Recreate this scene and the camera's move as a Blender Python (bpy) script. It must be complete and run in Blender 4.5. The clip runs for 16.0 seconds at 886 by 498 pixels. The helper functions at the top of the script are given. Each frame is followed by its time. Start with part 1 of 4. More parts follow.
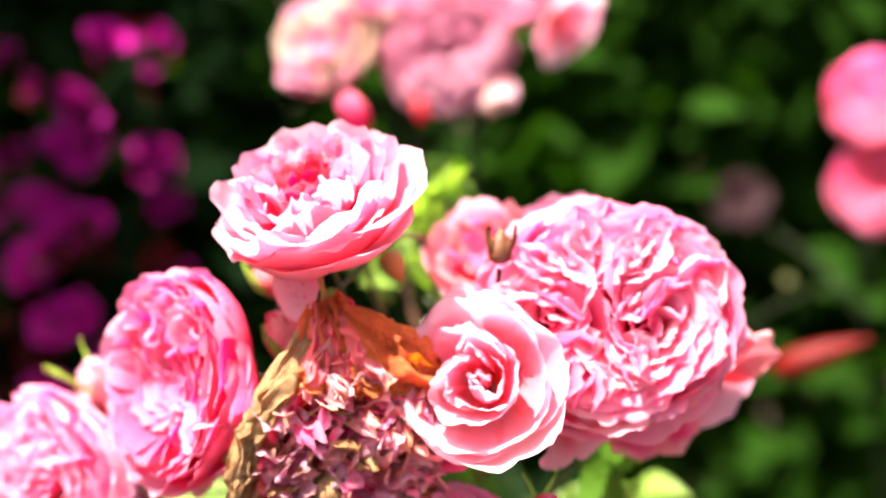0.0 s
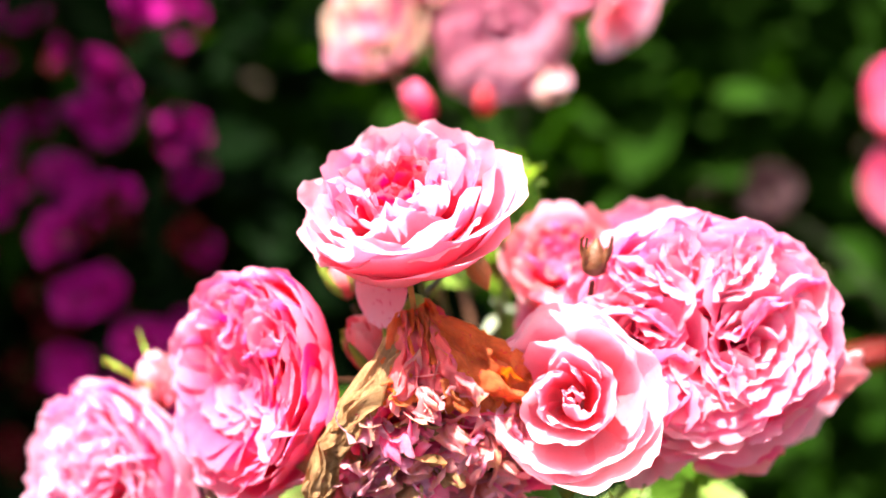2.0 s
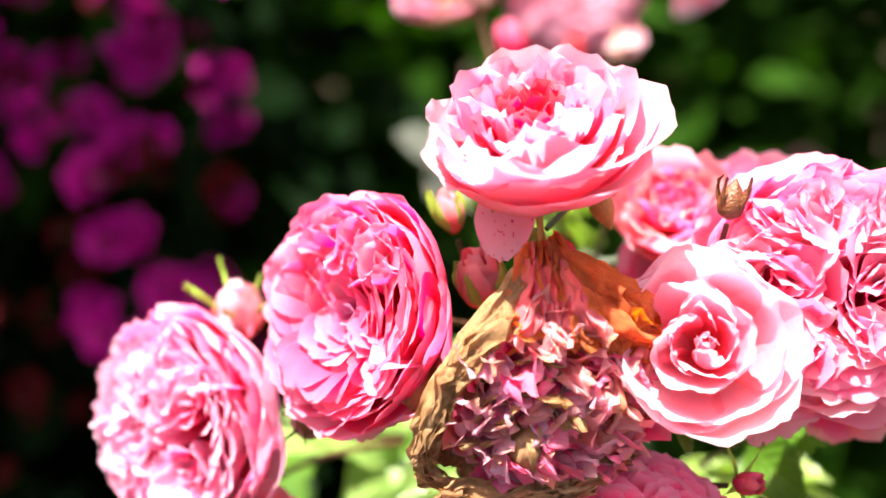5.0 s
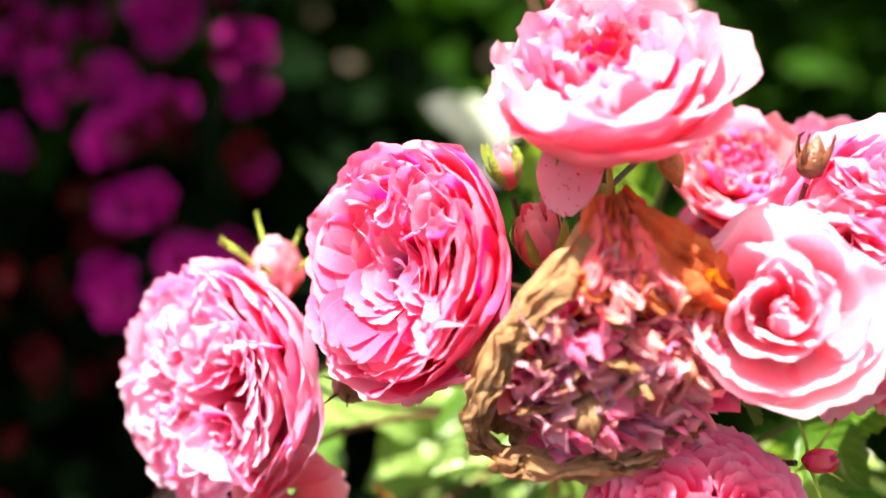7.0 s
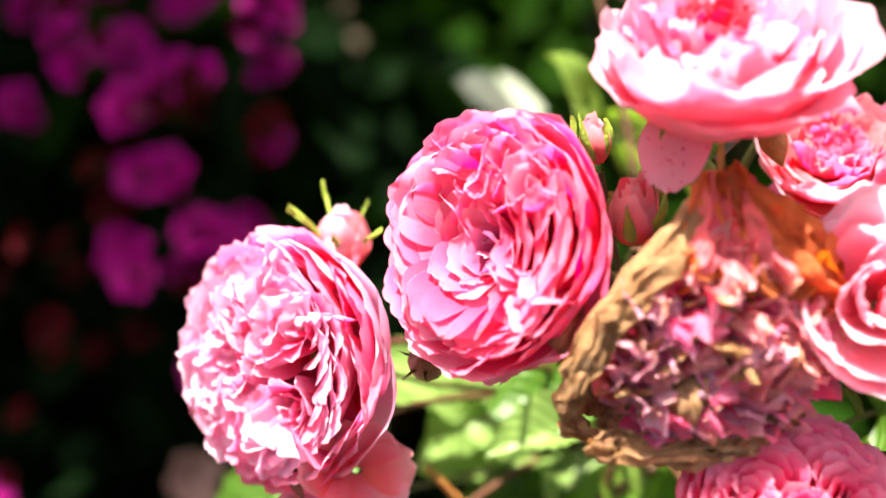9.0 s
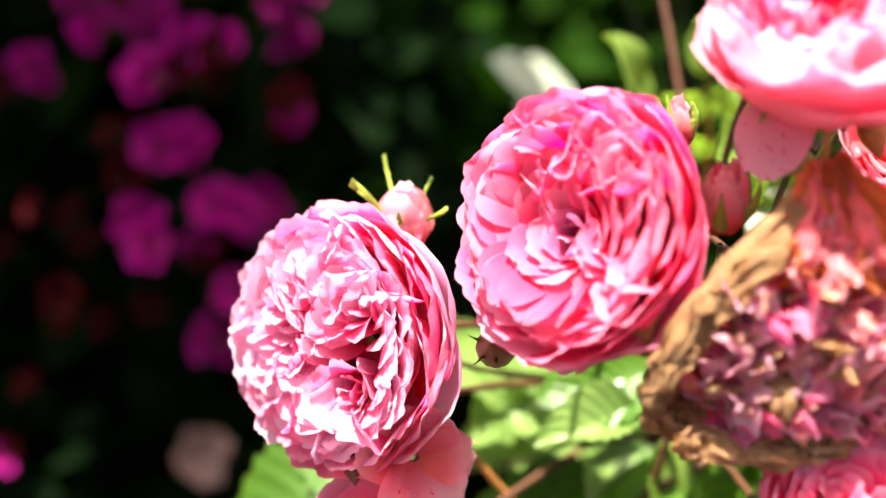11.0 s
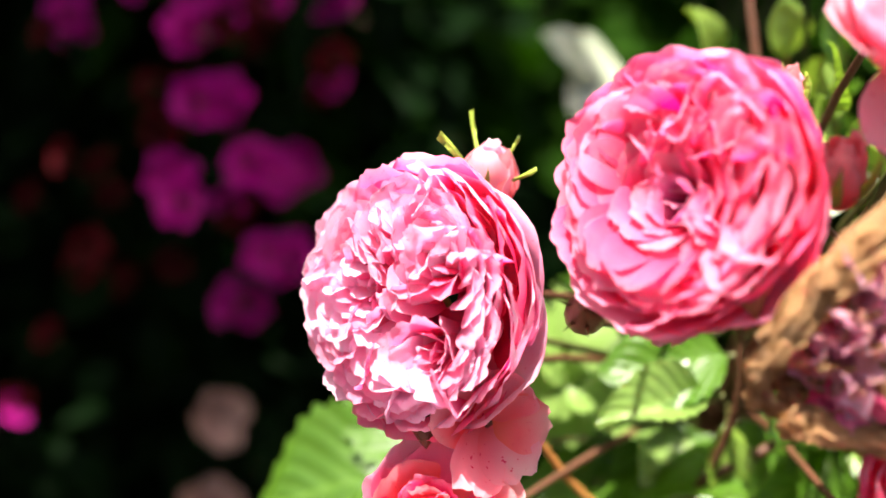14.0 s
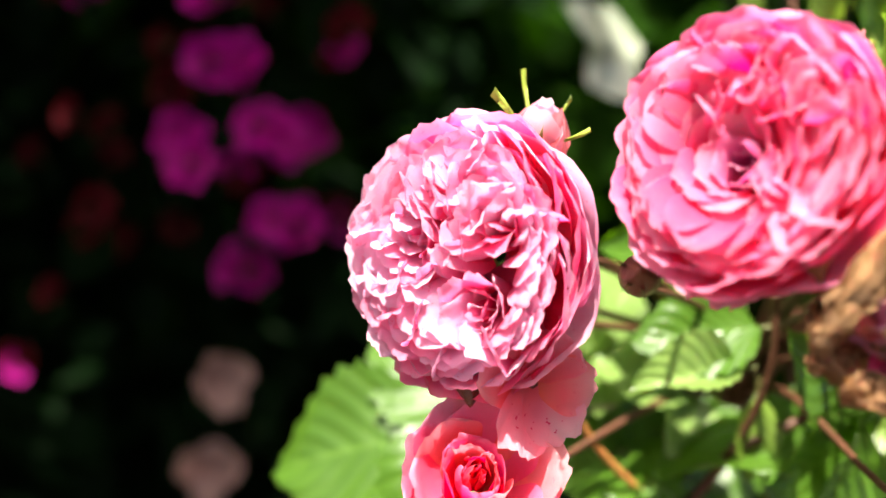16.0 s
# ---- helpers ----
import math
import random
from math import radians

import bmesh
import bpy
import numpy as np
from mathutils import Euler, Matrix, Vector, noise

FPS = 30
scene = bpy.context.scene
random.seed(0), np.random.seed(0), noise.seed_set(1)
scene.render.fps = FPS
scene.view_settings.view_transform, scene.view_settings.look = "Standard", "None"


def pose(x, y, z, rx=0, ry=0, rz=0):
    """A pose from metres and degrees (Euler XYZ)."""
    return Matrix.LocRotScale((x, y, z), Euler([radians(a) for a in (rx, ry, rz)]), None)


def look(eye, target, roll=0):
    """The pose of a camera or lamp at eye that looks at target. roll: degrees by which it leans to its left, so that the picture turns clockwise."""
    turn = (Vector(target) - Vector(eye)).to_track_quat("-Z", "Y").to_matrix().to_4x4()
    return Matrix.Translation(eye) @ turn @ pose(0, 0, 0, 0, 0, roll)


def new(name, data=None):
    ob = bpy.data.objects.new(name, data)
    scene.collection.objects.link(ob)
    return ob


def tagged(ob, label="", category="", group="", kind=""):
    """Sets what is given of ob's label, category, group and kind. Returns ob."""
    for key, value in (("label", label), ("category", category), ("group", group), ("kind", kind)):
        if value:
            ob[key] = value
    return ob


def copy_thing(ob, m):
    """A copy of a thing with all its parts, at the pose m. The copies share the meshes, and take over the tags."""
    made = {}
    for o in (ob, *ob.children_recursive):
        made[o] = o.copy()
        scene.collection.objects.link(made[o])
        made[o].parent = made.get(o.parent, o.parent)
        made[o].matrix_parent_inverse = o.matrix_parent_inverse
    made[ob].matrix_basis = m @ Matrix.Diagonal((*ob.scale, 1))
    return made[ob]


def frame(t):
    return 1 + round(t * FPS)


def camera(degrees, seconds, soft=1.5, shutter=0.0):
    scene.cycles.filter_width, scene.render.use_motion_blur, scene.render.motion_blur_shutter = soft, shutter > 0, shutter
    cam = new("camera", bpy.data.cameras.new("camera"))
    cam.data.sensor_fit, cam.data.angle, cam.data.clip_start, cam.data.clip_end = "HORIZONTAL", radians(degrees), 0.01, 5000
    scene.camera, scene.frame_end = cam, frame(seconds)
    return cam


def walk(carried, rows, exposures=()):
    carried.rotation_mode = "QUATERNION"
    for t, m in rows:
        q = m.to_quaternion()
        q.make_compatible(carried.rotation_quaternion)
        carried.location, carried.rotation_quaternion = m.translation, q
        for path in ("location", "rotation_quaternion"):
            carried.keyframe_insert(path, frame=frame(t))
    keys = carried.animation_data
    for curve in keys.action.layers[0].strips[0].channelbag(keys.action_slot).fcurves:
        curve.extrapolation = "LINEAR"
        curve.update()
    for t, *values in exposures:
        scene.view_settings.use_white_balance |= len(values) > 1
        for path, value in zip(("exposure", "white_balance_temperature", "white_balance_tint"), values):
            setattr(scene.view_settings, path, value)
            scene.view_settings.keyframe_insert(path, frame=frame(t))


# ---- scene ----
cam = camera(40.1, 16.0)
PATH = [
    (0, (0.02, -0.003, 0.915), (-0.058, 1.943, 0.463), -7.5),
    (0.5, (0.014, 0.002, 0.92), (-0.063, 1.944, 0.448), -7.0),
    (1, (0.007, 0.006, 0.924), (-0.064, 1.944, 0.434), -6.6),
    (1.5, (0.001, 0.009, 0.925), (-0.069, 1.946, 0.429), -6.1),
    (2, (-0.006, 0.011, 0.925), (-0.074, 1.946, 0.422), -5.5),
    (2.5, (-0.015, 0.012, 0.923), (-0.07, 1.948, 0.424), -4.9),
    (3, (-0.024, 0.013, 0.919), (-0.066, 1.952, 0.43), -4.0),
    (3.5, (-0.031, 0.014, 0.916), (-0.064, 1.952, 0.424), -3.4),
    (4, (-0.036, 0.017, 0.915), (-0.069, 1.951, 0.408), -2.8),
    (6.5, (-0.053, 0.035, 0.898), (-0.099, 1.961, 0.36), -0.9),
    (7, (-0.057, 0.039, 0.896), (-0.102, 1.964, 0.353), -0.4),
    (7.5, (-0.062, 0.043, 0.895), (-0.103, 1.962, 0.335), -0.0),
    (8, (-0.068, 0.045, 0.895), (-0.103, 1.962, 0.324), 0.4),
    (8.5, (-0.076, 0.047, 0.892), (-0.099, 1.965, 0.325), 1.0),
    (9, (-0.084, 0.049, 0.89), (-0.091, 1.967, 0.322), 1.6),
    (9.5, (-0.09, 0.051, 0.888), (-0.089, 1.969, 0.32), 2.2),
    (9.7, (-0.094, 0.053, 0.888), (-0.084, 1.968, 0.314), 2.4),
    (12, (-0.11, 0.062, 0.88), (-0.095, 1.971, 0.284), 5.4),
    (12.5, (-0.115, 0.063, 0.877), (-0.095, 1.974, 0.286), 6.2),
    (13, (-0.12, 0.065, 0.874), (-0.09, 1.975, 0.282), 6.9),
    (13.5, (-0.124, 0.067, 0.873), (-0.092, 1.975, 0.275), 7.4),
    (14, (-0.128, 0.068, 0.873), (-0.095, 1.972, 0.259), 7.7),
    (14.5, (-0.132, 0.069, 0.872), (-0.092, 1.969, 0.249), 8.2),
    (15, (-0.136, 0.069, 0.869), (-0.089, 1.969, 0.245), 8.9),
    (15.5, (-0.142, 0.069, 0.867), (-0.077, 1.966, 0.236), 9.5),
    (16, (-0.145, 0.069, 0.864), (-0.07, 1.963, 0.225), 10.0),
]
walk(cam, [(t, look(eye, target, roll)) for t, eye, target, roll in PATH], [(0.0, 2.54, 6800, 10), (8.0, 2.46, 6800, 10), (12.0, 2.29, 6800, 10), (16.0, 2.12, 6800, 10)])
cam.data.dof.use_dof = True
cam.data.dof.focus_distance = 0.296
cam.data.dof.aperture_fstop = 5.0

# ---- light ----
SUN_AZ, SUN_EL = 222.0, 75.0          # degrees from +y towards +x, degrees above the horizon
world = bpy.data.worlds.new("sky")
scene.world = world
world.use_nodes = True
wt = world.node_tree
wt.nodes.clear()
sky = wt.nodes.new("ShaderNodeTexSky")
sky.sky_type = "NISHITA"
sky.sun_disc = False
sky.dust_density = 5.0
sky.air_density = 0.5
sky.ozone_density = 0.3
sky.sun_elevation = radians(SUN_EL)
sky.sun_rotation = radians(SUN_AZ)
wb = wt.nodes.new("ShaderNodeBackground")
wb.inputs["Strength"].default_value = 0.085
wo = wt.nodes.new("ShaderNodeOutputWorld")
wt.links.new(sky.outputs[0], wb.inputs[0])
wt.links.new(wb.outputs[0], wo.inputs[0])
sun = new("sun", bpy.data.lights.new("sun", "SUN"))
sun.data.energy = 5.0
scene.cycles.diffuse_bounces = 8
sun.data.angle = radians(0.5)
sun.data.color = (1.0, 0.95, 0.86)
sun_dir = Vector((math.sin(radians(SUN_AZ)) * math.cos(radians(SUN_EL)), math.cos(radians(SUN_AZ)) * math.cos(radians(SUN_EL)), math.sin(radians(SUN_EL))))
sun.matrix_world = look(sun_dir * 5, (0, 0, 0))


# ---- materials ----
def nodes_of(name):
    m = bpy.data.materials.new(name)
    m.use_nodes = True
    m.node_tree.nodes.clear()
    return m, m.node_tree


def ramp(nt, stops, source):
    r = nt.nodes.new("ShaderNodeValToRGB")
    while len(r.color_ramp.elements) < len(stops):
        r.color_ramp.elements.new(0.5)
    for e, (p, c) in zip(r.color_ramp.elements, stops):
        e.position, e.color = p, (*c, 1)
    nt.links.new(source, r.inputs[0])
    return r.outputs[0]


def mixed(nt, a, b, f, mode="MIX"):
    n = nt.nodes.new("ShaderNodeMix")
    n.data_type, n.blend_type = "RGBA", mode
    for socket, value in ((n.inputs[6], a), (n.inputs[7], b), (n.inputs[0], f)):
        if isinstance(value, bpy.types.NodeSocket):
            nt.links.new(value, socket)
        elif isinstance(value, tuple):
            socket.default_value = (*value, 1)
        else:
            socket.default_value = value
    return n.outputs[2]


def maths(nt, op, a, b=0.0, clamp=False):
    n = nt.nodes.new("ShaderNodeMath")
    n.operation, n.use_clamp = op, clamp
    for socket, value in ((n.inputs[0], a), (n.inputs[1], b)):
        if isinstance(value, bpy.types.NodeSocket):
            nt.links.new(value, socket)
        else:
            socket.default_value = value
    return n.outputs[0]


def noise_of(nt, scale, detail=3.0, stretch=None, coord="Object", rough=0.55):
    tc = nt.nodes.new("ShaderNodeTexCoord")
    n = nt.nodes.new("ShaderNodeTexNoise")
    n.inputs["Scale"].default_value, n.inputs["Detail"].default_value, n.inputs["Roughness"].default_value = scale, detail, rough
    src = tc.outputs[coord]
    if stretch:
        mp = nt.nodes.new("ShaderNodeMapping")
        mp.inputs["Scale"].default_value = stretch
        nt.links.new(src, mp.inputs[0])
        src = mp.outputs[0]
    nt.links.new(src, n.inputs["Vector"])
    return n.outputs["Fac"]


def uv_parts(nt):
    tc = nt.nodes.new("ShaderNodeTexCoord")
    sp = nt.nodes.new("ShaderNodeSeparateXYZ")
    nt.links.new(tc.outputs["UV"], sp.inputs[0])
    return sp.outputs[0], sp.outputs[1]


def thin_surface(m, nt, colour, through_colour, share, rough=0.5, spec=0.3, height=None, depth=0.0003, sheen=0.0):
    """A thin sheet that reflects one colour and lets another through."""
    p = nt.nodes.new("ShaderNodeBsdfPrincipled")
    p.inputs["Roughness"].default_value = rough
    p.inputs["Specular IOR Level"].default_value = spec
    t = nt.nodes.new("ShaderNodeBsdfTranslucent")
    mx = nt.nodes.new("ShaderNodeMixShader")
    mx.inputs[0].default_value = share
    out = nt.nodes.new("ShaderNodeOutputMaterial")
    nt.links.new(colour, p.inputs["Base Color"])
    nt.links.new(through_colour, t.inputs["Color"])
    if height is not None:
        b = nt.nodes.new("ShaderNodeBump")
        b.inputs["Strength"].default_value = 0.6
        b.inputs["Distance"].default_value = depth
        nt.links.new(height, b.inputs["Height"])
        nt.links.new(b.outputs[0], p.inputs["Normal"])
        nt.links.new(b.outputs[0], t.inputs["Normal"])
    nt.links.new(p.outputs[0], mx.inputs[1])
    nt.links.new(t.outputs[0], mx.inputs[2])
    nt.links.new(mx.outputs[0], out.inputs[0])
    return m


def petal_material(name, base, mid, tip, share=0.66, edge=None, edge_amount=0.0, spots=0.15, through_gain=1.0, vary=0.12, gloss=0.08, sun_rim=True, streak=0.0, relief=0.0004, blotch=None, blotch_amount=0.0):
    """Pigment that runs from the claw of the petal to its rim, with fine veins, flecks and a worn rim. The outermost
    rim is whitened to stand for sun on it.
    """
    m, nt = nodes_of(name)
    u, v = uv_parts(nt)
    wav = noise_of(nt, 60, 3)
    vv = maths(nt, "ADD", v, maths(nt, "MULTIPLY", maths(nt, "SUBTRACT", wav, 0.5), 0.5))
    # The last stop whitens the rim: sunlight put into the colour.
    col = ramp(nt, [(0.0, base), (0.42, mid), (0.82, tip), (1.0, tuple(min(1.0, 0.8 * c + 0.19) for c in tip) if sun_rim else tip)], vv)
    info = nt.nodes.new("ShaderNodeObjectInfo")
    pale = tuple(min(1, c * 0.55 + 0.42) for c in mid)
    col = mixed(nt, col, pale, maths(nt, "MULTIPLY", info.outputs["Random"], vary))
    veins = noise_of(nt, 26, 2, (14, 1.2, 1), "UV")
    col = mixed(nt, col, (mid[0], mid[1] * 0.72, mid[2] * 0.78), maths(nt, "MULTIPLY", maths(nt, "SUBTRACT", veins, 0.46, True), 1.0, True))
    if streak:
        fold = noise_of(nt, 9, 3, (5, 0.6, 1), "UV")
        col = mixed(nt, col, tuple(c * 0.35 for c in mid), maths(nt, "MULTIPLY", maths(nt, "SUBTRACT", fold, 0.45, True), streak * 4.0, True))
    fleck = noise_of(nt, 650, 2)
    col = mixed(nt, col, (0.80, 0.05, 0.16), maths(nt, "MULTIPLY", maths(nt, "GREATER_THAN", fleck, 0.675), spots))
    if blotch:
        patch = maths(nt, "MULTIPLY", maths(nt, "SUBTRACT", noise_of(nt, 170, 5, rough=0.7), 0.44, True), blotch_amount * 6.0, True)
        col = mixed(nt, col, blotch, patch)
    if edge:
        wear = noise_of(nt, 180, 4)
        rim = maths(nt, "MULTIPLY", maths(nt, "SUBTRACT", maths(nt, "ADD", v, maths(nt, "MULTIPLY", wear, 0.5)), 1.36 - edge_amount, True), 4.0, True)
        col = mixed(nt, col, edge, rim)
    sat = nt.nodes.new("ShaderNodeHueSaturation")
    sat.inputs["Saturation"].default_value = 1.2
    sat.inputs["Value"].default_value = through_gain
    nt.links.new(col, sat.inputs["Color"])
    h = maths(nt, "ADD", maths(nt, "MULTIPLY", veins, 1.0), maths(nt, "MULTIPLY", noise_of(nt, 350, 3), 0.6))
    return thin_surface(m, nt, col, sat.outputs[0], share, 0.5, gloss, h, relief)


# Claw colours of PINK and PINK_HOT: own pigment, deepened for red glow in crevices.
PINK = petal_material("pink_petal", (0.95, 0.045, 0.12), (0.97, 0.17, 0.37), (0.97, 0.37, 0.58), edge=(0.55, 0.16, 0.18), edge_amount=0.05)
PINK_PALE = petal_material("pale_pink_petal", (0.97, 0.19, 0.22), (0.97, 0.30, 0.42), (0.97, 0.51, 0.64))
BLUSH = petal_material("blush_petal", (0.97, 0.30, 0.34), (0.97, 0.46, 0.56), (0.97, 0.70, 0.80))
PINK_DEEP = petal_material("deep_pink_petal", (0.90, 0.012, 0.045), (0.92, 0.022, 0.075), (0.95, 0.07, 0.15), vary=0.02)
PINK_HOT = petal_material("hot_pink_petal", (0.94, 0.010, 0.05), (0.96, 0.062, 0.22), (0.97, 0.24, 0.46), edge=(0.50, 0.12, 0.14), edge_amount=0.05)
LILAC = petal_material("fading_lilac_petal", (0.95, 0.09, 0.23), (0.95, 0.28, 0.51), (0.95, 0.57, 0.77), 0.58, (0.46, 0.24, 0.20), 0.07, 0.35)
MAUVE = petal_material("mauve_heart_petal", (0.55, 0.03, 0.16), (0.70, 0.08, 0.30), (0.85, 0.24, 0.50), 0.5, (0.45, 0.10, 0.14), 0.05, 0.35)
FAR_PINK = petal_material("dusty_pink_petal", (0.62, 0.06, 0.20), (0.66, 0.14, 0.31), (0.74, 0.32, 0.46), 0.5, (0.60, 0.34, 0.16), 0.06, 0.3)
CREAM = petal_material("cream_faded_petal", (0.75, 0.40, 0.30), (0.78, 0.52, 0.40), (0.82, 0.66, 0.50), 0.5, (0.60, 0.34, 0.16), 0.08, 0.3)
FLECKED = petal_material("flecked_pale_petal", (0.97, 0.20, 0.23), (0.97, 0.32, 0.42), (0.97, 0.48, 0.58), spots=0.9)
SALMON = petal_material("salmon_petal", (0.97, 0.20, 0.13), (0.97, 0.20, 0.23), (0.97, 0.38, 0.42), 0.55)
ROSE_RED = petal_material("red_petal", (0.70, 0.03, 0.04), (0.75, 0.06, 0.09), (0.80, 0.16, 0.20), 0.45, sun_rim=False)
MAGENTA = petal_material("magenta_petal", (0.24, 0.001, 0.08), (0.38, 0.001, 0.20), (0.46, 0.003, 0.25), 0.4, vary=0.05, gloss=0.03, sun_rim=False)
# Crimson cut darker: the bed's deep shade is put into the petal colour.
CRIMSON = petal_material("shade_dark_crimson_petal", (0.035, 0.0008, 0.002), (0.05, 0.001, 0.003), (0.06, 0.002, 0.005), 0.35, vary=0.02, gloss=0.03, sun_rim=False)
WITHER = petal_material("withered_mauve_petal", (0.90, 0.035, 0.18), (0.94, 0.20, 0.46), (0.94, 0.54, 0.76), 0.62, (0.72, 0.44, 0.18), 0.22, 0.4, sun_rim=False, streak=0.10, relief=0.0010, blotch=(0.70, 0.38, 0.14), blotch_amount=0.3)
WITHER_PINK = petal_material("withered_rose_petal", (0.88, 0.06, 0.08), (0.92, 0.14, 0.24), (0.92, 0.36, 0.40), 0.5, (0.82, 0.46, 0.18), 0.17, 0.4, streak=0.15, relief=0.0010, blotch=(0.85, 0.42, 0.14), blotch_amount=0.35)
# Pink darkened in the colour to stand for shade on the far rose.
PINK_SHADED = petal_material("shade_dark_pink_petal", (0.045, 0.014, 0.018), (0.05, 0.016, 0.022), (0.06, 0.024, 0.03), 0.4, sun_rim=False)
FADED = petal_material("faded_buff_petal", (0.20, 0.11, 0.09), (0.19, 0.10, 0.085), (0.24, 0.14, 0.11), 0.4, sun_rim=False)
DRY = petal_material("dry_tan_petal", (0.62, 0.35, 0.17), (0.58, 0.34, 0.16), (0.55, 0.34, 0.17), 0.42, (0.16, 0.06, 0.02), 0.18, 0.5, vary=0.15, sun_rim=False, streak=0.5, relief=0.0016, blotch=(0.25, 0.12, 0.045), blotch_amount=0.6)
DRY_ORANGE = petal_material("dry_orange_petal", (0.95, 0.21, 0.06), (0.92, 0.26, 0.08), (0.88, 0.36, 0.14), 0.62, (0.40, 0.14, 0.04), 0.12, 0.6, vary=0.15, sun_rim=False, streak=0.3, relief=0.0012, blotch=(0.62, 0.10, 0.03), blotch_amount=0.4)


def leaf_material(name, dark, light, share=0.4, rough=0.35, spec=0.5):
    m, nt = nodes_of(name)
    u, v = uv_parts(nt)
    n1 = noise_of(nt, 40, 4)
    col = mixed(nt, dark, light, n1)
    au = maths(nt, "ABSOLUTE", maths(nt, "SUBTRACT", u, 0.5))
    rib = maths(nt, "LESS_THAN", au, 0.02)
    side = nt.nodes.new("ShaderNodeTexWave")
    side.inputs["Scale"].default_value, side.inputs["Distortion"].default_value = 2.2, 0.6
    side.bands_direction = "Y"
    cx = nt.nodes.new("ShaderNodeCombineXYZ")
    nt.links.new(maths(nt, "SUBTRACT", v, maths(nt, "MULTIPLY", au, 0.8)), cx.inputs[1])
    nt.links.new(cx.outputs[0], side.inputs["Vector"])
    vein = maths(nt, "GREATER_THAN", side.outputs["Fac"], 0.93)
    line = maths(nt, "MAXIMUM", rib, maths(nt, "MULTIPLY", vein, 0.6))
    col = mixed(nt, col, tuple(min(1, c * 1.6 + 0.03) for c in light), maths(nt, "MULTIPLY", line, 0.35))
    spot = noise_of(nt, 160, 3)
    col = mixed(nt, col, (0.10, 0.055, 0.02), maths(nt, "MULTIPLY", maths(nt, "GREATER_THAN", spot, 0.72), 0.6))
    geo = nt.nodes.new("ShaderNodeNewGeometry")
    col = mixed(nt, col, tuple(c * 0.5 for c in dark), maths(nt, "MULTIPLY", geo.outputs["Random Per Island"], 0.6))
    tr = nt.nodes.new("ShaderNodeHueSaturation")
    tr.inputs["Saturation"].default_value, tr.inputs["Value"].default_value = 1.1, 1.45
    nt.links.new(col, tr.inputs["Color"])
    h = maths(nt, "ADD", maths(nt, "MULTIPLY", side.outputs["Fac"], -1.0), maths(nt, "MULTIPLY", noise_of(nt, 220, 3), 0.6))
    return thin_surface(m, nt, col, tr.outputs[0], share, rough, spec, h, 0.0005)


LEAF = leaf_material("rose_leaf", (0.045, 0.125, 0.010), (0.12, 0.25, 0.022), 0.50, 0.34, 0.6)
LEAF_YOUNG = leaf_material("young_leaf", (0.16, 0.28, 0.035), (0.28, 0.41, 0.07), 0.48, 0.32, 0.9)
# Leaf colour raised to near white; it stands for glare of the sun.
LEAF_GLARE = leaf_material("glare_leaf", (0.40, 0.46, 0.32), (0.50, 0.55, 0.42), 0.25, 0.33, 1.0)
# Pale green of the rolled leaf; on the others its paleness stands for sunlight.
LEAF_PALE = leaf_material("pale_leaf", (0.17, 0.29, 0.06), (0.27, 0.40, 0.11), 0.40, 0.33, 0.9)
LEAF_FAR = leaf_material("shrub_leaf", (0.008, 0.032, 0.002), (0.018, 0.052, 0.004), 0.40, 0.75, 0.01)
# Leaf albedo cut to near black; the bed's deep shade is in the colour.
LEAF_SHADED = leaf_material("shade_dark_shrub_leaf", (0.0018, 0.007, 0.0014), (0.003, 0.010, 0.0025), 0.25, 0.8, 0.0)


def solid_material(name, a, b, scale, rough=0.6, spec=0.3, bump=0.0005):
    m, nt = nodes_of(name)
    n1, n2 = noise_of(nt, scale, 4), noise_of(nt, scale * 9, 3)
    col = mixed(nt, a, b, n1)
    col = mixed(nt, col, tuple(c * 0.5 for c in a), maths(nt, "MULTIPLY", maths(nt, "SUBTRACT", n2, 0.45, True), 1.4, True))
    p = nt.nodes.new("ShaderNodeBsdfPrincipled")
    p.inputs["Roughness"].default_value, p.inputs["Specular IOR Level"].default_value = rough, spec
    bp = nt.nodes.new("ShaderNodeBump")
    bp.inputs["Distance"].default_value = bump
    nt.links.new(n2, bp.inputs["Height"])
    nt.links.new(bp.outputs[0], p.inputs["Normal"])
    nt.links.new(col, p.inputs["Base Color"])
    out = nt.nodes.new("ShaderNodeOutputMaterial")
    nt.links.new(p.outputs[0], out.inputs[0])
    return m


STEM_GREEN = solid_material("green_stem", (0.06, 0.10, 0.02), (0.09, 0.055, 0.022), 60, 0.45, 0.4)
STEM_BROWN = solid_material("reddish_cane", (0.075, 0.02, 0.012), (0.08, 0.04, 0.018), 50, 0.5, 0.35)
# Cane colour cut to near black, so shade on the back canes is painted.
STEM_DARK = solid_material("shade_toned_cane", (0.012, 0.014, 0.006), (0.012, 0.02, 0.006), 50, 0.6, 0.15)
STEM_ORANGE = solid_material("dry_orange_stalk", (0.50, 0.16, 0.05), (0.42, 0.24, 0.06), 90, 0.5, 0.3)
SEPAL = solid_material("sepal", (0.20, 0.34, 0.04), (0.34, 0.42, 0.06), 120, 0.5, 0.3)
SEPAL_BROWN = solid_material("brown_sepal", (0.17, 0.055, 0.02), (0.08, 0.03, 0.012), 150, 0.32, 0.5)
SOIL = solid_material("soil", (0.035, 0.026, 0.018), (0.06, 0.045, 0.03), 14, 0.95, 0.1, 0.01)
